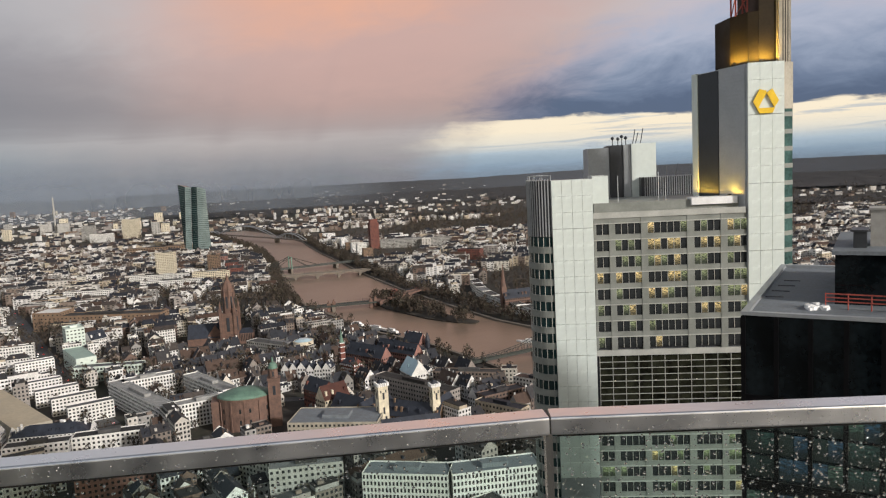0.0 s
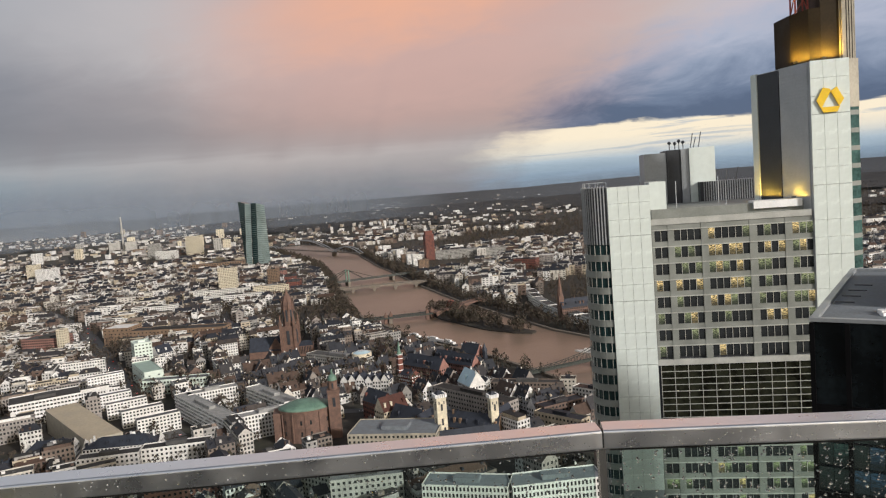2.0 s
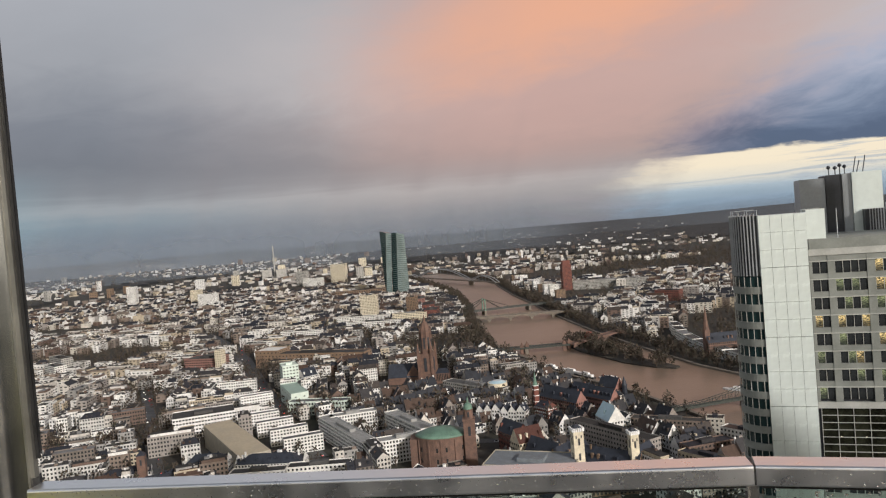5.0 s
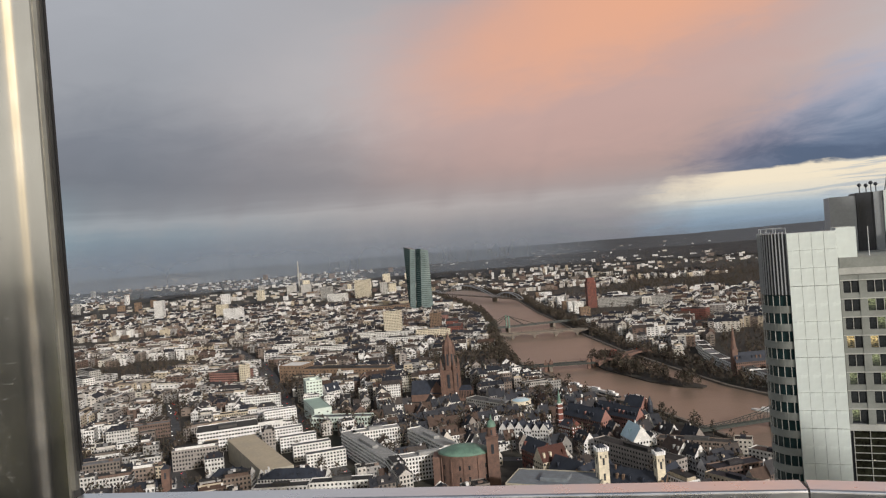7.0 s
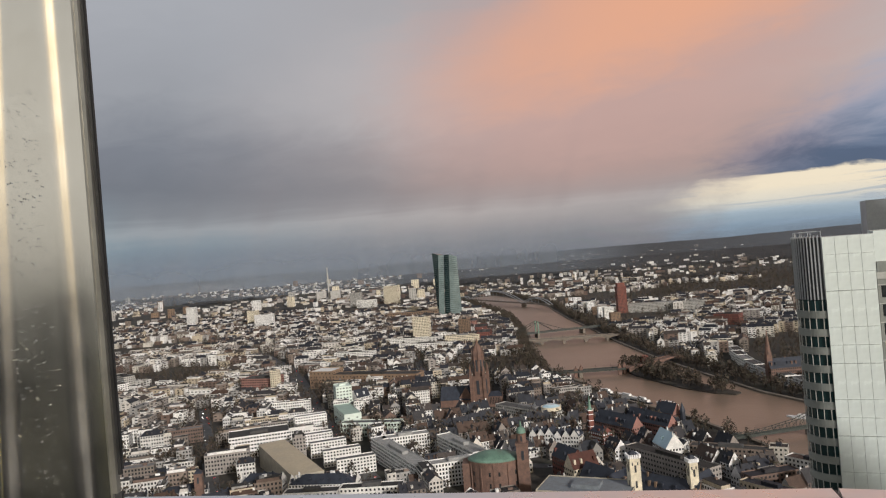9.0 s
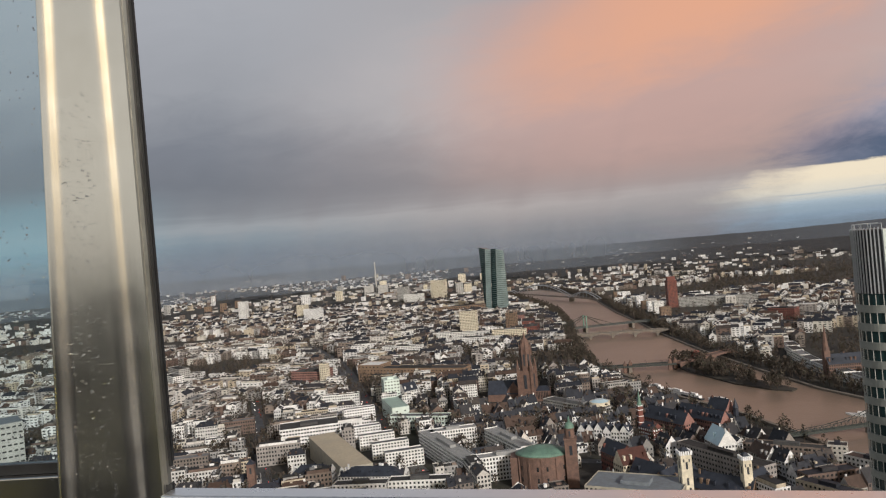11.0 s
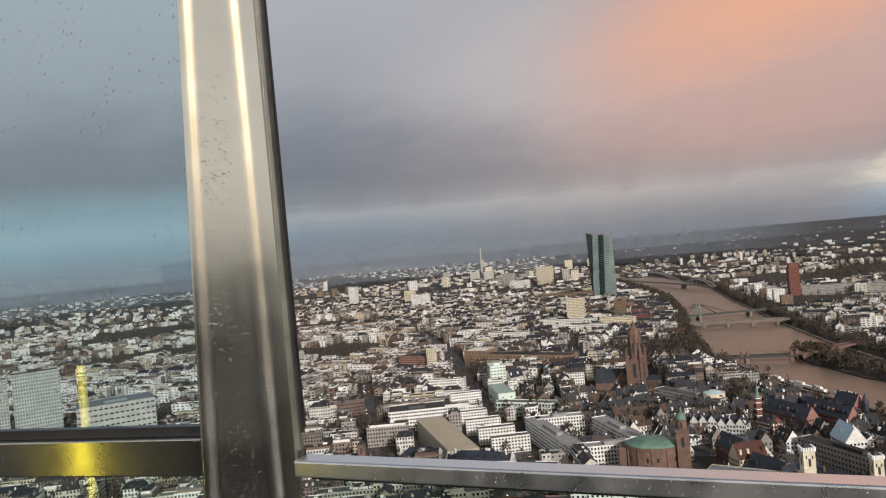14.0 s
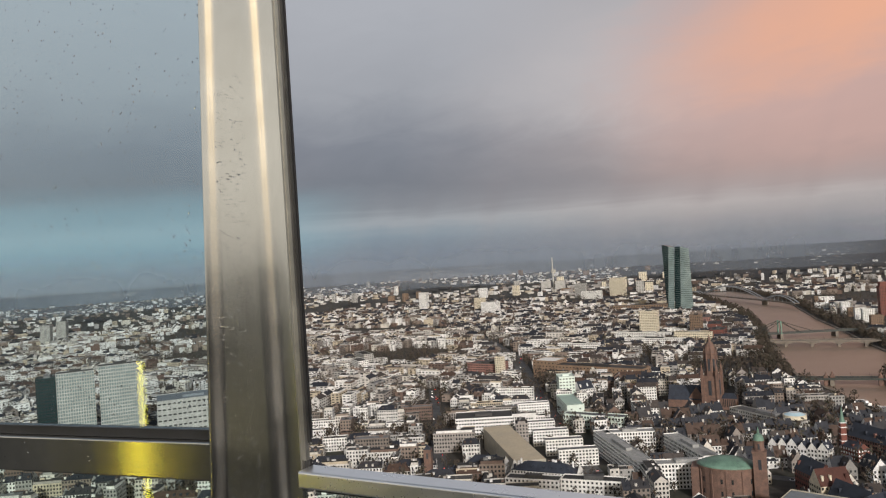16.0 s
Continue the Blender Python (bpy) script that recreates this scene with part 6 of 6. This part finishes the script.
b1, ang, l = bridge("stone_bridge", "old bridge with red sandstone abutments and steel spans", (-218, 1045), (-104, 1074), 16, 9, M_steel_green, (0.46,))
for x, y in ((-168, 1058), (-108, 1073)):
    for dx in (-5, 5):
        mb = MB()
        mb.prism(rect(x + dx * 0.6, y + dx, 5, 5, ang), 0, 13)
        mb.rings([ring(x + dx * 0.6, y + dx, 13, 2.0), ring(x + dx * 0.6, y + dx, 17, 0.3)])
        part("abutment", mb, M_sandstone, b1, "red sandstone pier head")
b1b, ang, l = bridge("stone_bridge", "old bridge approach of red sandstone", (-104, 1074), (-30, 1180), 16, 9, M_sandstone, (0.5,), 5)
gabled("mill_house", "red sandstone house with steep gable on the island bridge", -78, 1118, 12, 9, 12, 60, M_brickred, M_brickred)
bridge("arched_bridge", "flat-arched stone road bridge with four piers", (-348, 1398), (-122, 1444), 20, 10, M_bridge, (0.26, 0.44, 0.62, 0.80), 5.5)
b3, ang, l = bridge("cable_bridge", "green cable-stayed road bridge", (-388, 1472), (-160, 1604), 18, 11, M_steel_green, (0.30, 0.68), 0)
for p, h in ((0.30, 24),):
    for o in (-9, 9):
        x, y = along(-388, 1472, ang, l * p, o)
        mb = MB()
        mb.prism(rect(x, y, 2.2, 2.2, ang), 0, 11 + h)
        part("pylon", mb, M_copper, b3, "green steel pylon")
        for dd in (-0.24, -0.14, 0.14, 0.24):
            mb = MB()
            mb.tube((x, y, 10 + h), (*along(-388, 1472, ang, l * (p + dd), o), 11), 0.5, 4)
            part("stay", mb, M_steel_green, b3)
b4, ang, l = bridge("arch_railway_bridge", "railway bridge with pale steel bow arches", (-835, 2612), (-405, 2145), 14, 13, M_bridge, (0.14, 0.75))
for p, q, rise_h in ((0.0, 0.14, 10), (0.14, 0.75, 34), (0.75, 1.0, 18)):
    for o in (-6, 6):
        mb = MB()
        pts = [(*along(-835, 2612, ang, l * (p + (q - p) * k / 16), o), 13 + rise_h * (1 - (2 * k / 16 - 1) ** 2)) for k in range(17)]
        for u, v in zip(pts, pts[1:]):
            mb.tube(u, v, 1.3, 6)
        for u in pts[2:-2:2]:
            mb.tube(u, (u[0], u[1], 13), 0.3, 4)
        part("bow_arch", mb, M_louvre, b4, "pale steel bow with hangers")
b5, ang, l = bridge("iron_footbridge", "iron truss footbridge across the river", (14, 700), (205, 815), 5, 8, M_steel_green, (0.4,))
tops = [(0.0, 2), (0.2, 4), (0.33, 8), (0.4, 12.5), (0.47, 8), (0.62, 4), (1.0, 3)]
for o in (-2.5, 2.5):
    mb = MB()
    for (p, h), (q, g) in zip(tops, tops[1:]):
        n = max(1, int((q - p) * l / 6))
        for k in range(n):
            t0, t1 = k / n, (k + 1) / n
            s0, s1 = p + (q - p) * t0, p + (q - p) * t1
            h0, h1 = h + (g - h) * t0, h + (g - h) * t1
            u, v = along(14, 700, ang, l * s0, o), along(14, 700, ang, l * s1, o)
            mb.tube((*u, 8 + h0), (*v, 8 + h1), 0.35, 5)
            mb.tube((*u, 8), (*v, 8 + h1), 0.2, 4)
            mb.tube((*v, 8), (*v, 8 + h1), 0.2, 4)
    part("truss", mb, M_steel_green, b5)
# moored boats
for k, (x, y, l_, ang) in enumerate(((-92, 916, 46, 132), (-72, 893, 40, 132), (-40, 868, 44, 128), (-118, 945, 34, 130), (104, 800, 60, 150), (118, 905, 30, 140))):
    ob = thing("river_boat", (x, y, 0.25), "white moored passenger boat", "boat", "moored boats")
    mb = MB()
    a = radians(ang)
    hull = [along(x, y, ang, s * l_, o) for s, o in ((-0.5, -2.2), (0.38, -3), (0.5, 0), (0.38, 3), (-0.5, 2.2))]
    mb.prism(hull, 0.1, 1.9)
    part("hull", mb, M_charcoal if k % 2 else M_boat, ob)
    mb = MB()
    mb.prism(rect(*along(x, y, ang, -0.05 * l_), l_ * 0.7, 4.4, ang), 1.9, 4.4)
    mb.prism(rect(*along(x, y, ang, -0.1 * l_), l_ * 0.3, 3.4, ang), 4.4, 6.2)
    part("cabin", mb, M_boat, ob)
KEEP_OUT += [(35, 92, 70), (60, 180, 60)]

# cars on the wide road
car_b, car_c, car_h, car_t = MB(), MB(), MB(), MB()
car_b.prism(rect(0, 0, 4.4, 1.8), 0.35, 0.95, True, True)
car_c.prism(rect(-0.2, 0, 2.4, 1.6), 0.95, 1.5, True, False, rect(-0.25, 0, 1.7, 1.4))
for o in (-0.6, 0.6):
    car_h.box((2.2, o, 0.55), (0.12, 0.45, 0.3))
    car_t.box((-2.2, o, 0.6), (0.12, 0.45, 0.3))
car0 = thing("car", (0, 0, 0), "car with its lights on in the street traffic", "car", "cars in the street")
part("body", car_b, M_carpaint, car0)
part("cabin", car_c, M_darkglass, car0)
part("headlights", car_h, M_headlight, car0, "lit headlights")
part("tail_lights", car_t, M_taillight, car0, "red tail lights")
crnd = random.Random(4)
first = True
for (line, w), n in ((ROADS[0], 60), (ROADS[1], 22), (ROADS[2], 10), (ROADS[4], 14), (ROADS[6], 10)):
    for _ in range(n):
        j = crnd.randrange(len(line) - 1)
        (x1, y1), (x2, y2) = line[j], line[j + 1]
        t, lane = crnd.random(), crnd.choice((-1, 1))
        ang = math.degrees(math.atan2(y2 - y1, x2 - x1))
        x, y = along(x1 + (x2 - x1) * t, y1 + (y2 - y1) * t, ang, 0, -lane * w * crnd.uniform(0.08, 0.34))
        m = pose(x, y, 0.07, 0, 0, ang + (0 if lane > 0 else 180))
        if first:
            car0.matrix_basis = m
            first = False
        else:
            copy_thing(car0, m)

# ---- town: rows of houses ----
rnd = random.Random(11)
near = []
for bx, by in plots(rnd, 330, 1000, -9, 72, 66):
    for p in block_houses(rnd, bx, by, 66, 1.0, 11, 21):
        if not blocked(p[0], p[1]):
            near.append(p)
near.sort(key=lambda p: math.hypot(p[0], p[1]))
for p in near[:300]:
    mw, mg, mr, mf = MB(), MB(), MB(), MB()
    bits = []
    house(mw, mg, mr, mf, *p, rnd, bits=bits)
    flat = p[6] == "flat"
    ob = thing("town_house", (p[0], p[1], 0), "plain rendered town house with a grey flat roof" if flat else "plain rendered town house with a dark slate pitched roof", "house", "town houses")
    shell = part("wall", mw, M_oldwall if old_town(p[0], p[1]) else M_wall, ob)
    if mg.v:
        part("windows", mg, M_window, shell, "dark window panes", "stuff")
    part("roof", mf if flat else mr, M_flat if flat else M_slate, ob)
    add_bits(ob, bits, M_wall, M_flat if flat else M_slate)
mw, mg, mr, mf = MB(), MB(), MB(), MB()
mo = MB()
for p in near[300:]:
    house(mo if old_town(p[0], p[1]) else mw, mg, mr, mf, *p, rnd)
for bx, by in plots(rnd, 1000, 2000, -38, 74, 70):
    green = noise.noise((bx * 0.003, by * 0.003, 5.0))
    if green > 0.28:
        continue
    for p in block_houses(rnd, bx, by, 70, 1.0, 10, 20):
        if not blocked(p[0], p[1]):
            house(mw, mg, mr, mf, *p, rnd, windows=1)
town = [("town_walls", mw, M_wall), ("old_town_walls", mo, M_oldwall), ("town_windows", mg, M_window), ("town_roofs", mr, M_slate), ("town_flat_roofs", mf, M_flat)]
for name, m, mat in town:
    solid(name, m, mat, "dense streets of pale rendered town houses with dark roofs", "houses", "stuff")

# ---- far town, forest edge, hills ----
mw, mg, mr, mf = MB(), MB(), MB(), MB()
for bx, by in plots(rnd, 2000, 3000, -40, 76, 84):
    a = math.degrees(math.atan2(-bx, by))
    green = noise.noise((bx * 0.0022, by * 0.0022, 5.0)) + (0.25 if a < 4 and by > 2500 else 0) + (0.30 if a < 2 and by > 2350 else 0)
    if green > 0.26:
        continue
    for p in block_houses(rnd, bx, by, 84, 1.0, 8, 17):
        if rnd.random() < 0.75 and not blocked(p[0], p[1]):
            house(mw, mg, mr, mf, *p, rnd, windows=0)
r = 3000.0
while r < 4700:
    k = max(0.28, shrink(r))
    n = int(r * radians(118) / (58 * k))
    for q in range(n):
        a = -42 + 118 * (q + rnd.random()) / n
        x, y = -r * math.sin(radians(a)), r * math.cos(radians(a))
        dens = noise.noise((x * 0.0024, y * 0.0024, 9.0))
        if a < 22:
            dens += (0.18 if a > 2 else -0.22) if (r < 3700 and dens > -0.1) else -0.6
        else:
            dens += 0.22 if r < 4300 else -0.1
        if (dens < 0.0 and rnd.random() > 0.13) or rnd.random() < 0.25:
            continue
        house(mw, mg, mr, mf, x, y, (14 + 30 * rnd.random() ** 2) * k, 12 * k, (8 + 14 * rnd.random() ** 3) * k, rnd.choice((-12, 0, 8, 20, 85)),
              rnd.choice(("flat", "gable", "flat")), rnd, z0=rise(r) - 2, windows=0, k=k)
    r += 46 * k
for name, m, mat in (("far_walls", mw, M_wall), ("far_roofs", mr, M_slate), ("far_flat_roofs", mf, M_flat)):
    solid(name, m, mat, "far suburbs of small pale houses under the hills", "houses", "stuff")

# woods on the far slopes: a rough canopy
mb = MB()
NA, NR = 420, 46
for i in range(NR + 1):
    r = 3050 + (4850 - 3050) * i / NR
    for j in range(NA + 1):
        a = -44 + 120 * j / NA
        x, y = -r * math.sin(radians(a)), r * math.cos(radians(a))
        k = max(0.3, shrink(r))
        h = (4 + 6 * rnd.random()) * k + 24 * max(0.0, min(1.0, (-2 - a) / 12)) * (i / NR) ** 2
        mb.v.append((x + (rnd.random() - 0.5) * 12, y + (rnd.random() - 0.5) * 12, rise(r) + h))
for i in range(NR):
    r = 3050 + (4850 - 3050) * (i + 0.5) / NR
    for j in range(NA):
        a = -44 + 120 * (j + 0.5) / NA
        x, y = -r * math.sin(radians(a)), r * math.cos(radians(a))
        wood = noise.noise((x * 0.0024, y * 0.0024, 9.0)) * -1.0 + 0.4 * noise.noise((x * 0.012, y * 0.012, 2.0))
        if a < 22:
            wood += 1.2 if r > 3700 else -0.10
        else:
            wood += -0.5 if r < 4350 else 0.3
        if wood > 0.05:
            q = i * (NA + 1) + j
            mb.f.append((q, q + 1, q + NA + 2, q + NA + 1))
solid("far_woods", mb, M_woods, "dark brown winter woods on the far slopes", "woods", "stuff", True)

# trees: along the river, in courts and parks, and the far forest
mt, mc = MB(), MB()
for line, off, gap in ((NORTH_BANK, 12, 6), (SOUTH_BANK, 15, 7), (NORTH_BANK, 22, 7), (SOUTH_BANK, 26, 11), (NORTH_BANK, 32, 10)):
    for (x1, y1), (x2, y2) in zip(line[2:], line[3:]):
        l = math.hypot(x2 - x1, y2 - y1)
        nx, ny = -(y2 - y1) / l, (x2 - x1) / l
        if line is SOUTH_BANK:
            nx, ny = -nx, -ny
        for q in range(int(l / gap)):
            t = (q + rnd.random()) * gap / l
            o = off + (rnd.random() - 0.5) * 9
            if y1 < 1090 and line is NORTH_BANK and (o > 20 or rnd.random() < 0.7):
                continue
            twig_tree(mt, mc, x1 + (x2 - x1) * t + nx * o, y1 + (y2 - y1) * t + ny * o, 0, 11 + 8 * rnd.random(), rnd, 46)
for _ in range(420):
    x, y = rnd.uniform(-118, 72), rnd.uniform(905, 1160)
    if inside(x, y, ISLAND):
        twig_tree(mt, mc, x, y, 2, 10 + 8 * rnd.random(), rnd, 80)
for _ in range(11000):
    r = 420 + 2600 * rnd.random() ** 0.8
    a = rnd.uniform(-36, 72)
    x, y = -r * math.sin(radians(a)), r * math.cos(radians(a))
    green = noise.noise((x * 0.003, y * 0.003, 5.0))
    if inside(x, y, RIVER) or (green < 0.2 and rnd.random() < 0.62) or any(math.hypot(x - p, y - q) < w for p, q, w in KEEP_OUT):
        continue
    twig_tree(mt, mc, x, y, 0, 9 + 9 * rnd.random(), rnd, 40 if r < 1300 else 18)
for _ in range(2600):      # the wooded rise south of the river
    r = 2350 + 900 * rnd.random()
    a = rnd.uniform(-40, 3)
    x, y = -r * math.sin(radians(a)), r * math.cos(radians(a))
    if not inside(x, y, RIVER):
        twig_tree(mt, mc, x, y, rise(r) - 1, 13 + 8 * rnd.random(), rnd, 18)
for _ in range(9000):
    r = 950 + 2000 * rnd.random()
    a = rnd.uniform(-36, 72)
    x, y = -r * math.sin(radians(a)), r * math.cos(radians(a))
    if inside(x, y, RIVER) or noise.noise((x * 0.0045, y * 0.0045, 15.0)) < 0.02 or any(math.hypot(x - p, y - q) < w for p, q, w in KEEP_OUT):
        continue
    twig_tree(mt, mc, x, y, 0, 13 + 8 * rnd.random(), rnd, 20)
for _ in range(4200):
    r = 620 + 1400 * rnd.random()
    a = rnd.uniform(4, 60)
    x, y = -r * math.sin(radians(a)), r * math.cos(radians(a))
    if inside(x, y, RIVER) or noise.noise((x * 0.009, y * 0.009, 25.0)) < 0.1 or any(math.hypot(x - p, y - q) < w for p, q, w in KEEP_OUT):
        continue
    twig_tree(mt, mc, x, y, 0, 15 + 8 * rnd.random(), rnd, 24)
for _ in range(5000):
    r = 2900 + 1900 * rnd.random()
    a = rnd.uniform(-40, 74)
    if a > 20 and rnd.random() < 0.55:
        continue
    k = max(0.35, shrink(r))
    x, y = -r * math.sin(radians(a)), r * math.cos(radians(a))
    twig_tree(mt, mc, x, y, rise(r) - 2, (18 + 16 * rnd.random()) * k, rnd, 12)
solid("tree_trunks", mt, M_bark, "dark trunks of bare winter trees", "trees", "stuff")
solid("tree_crowns", mc, M_twig, "brown bare crowns of winter trees in parks and along the river", "trees", "stuff")
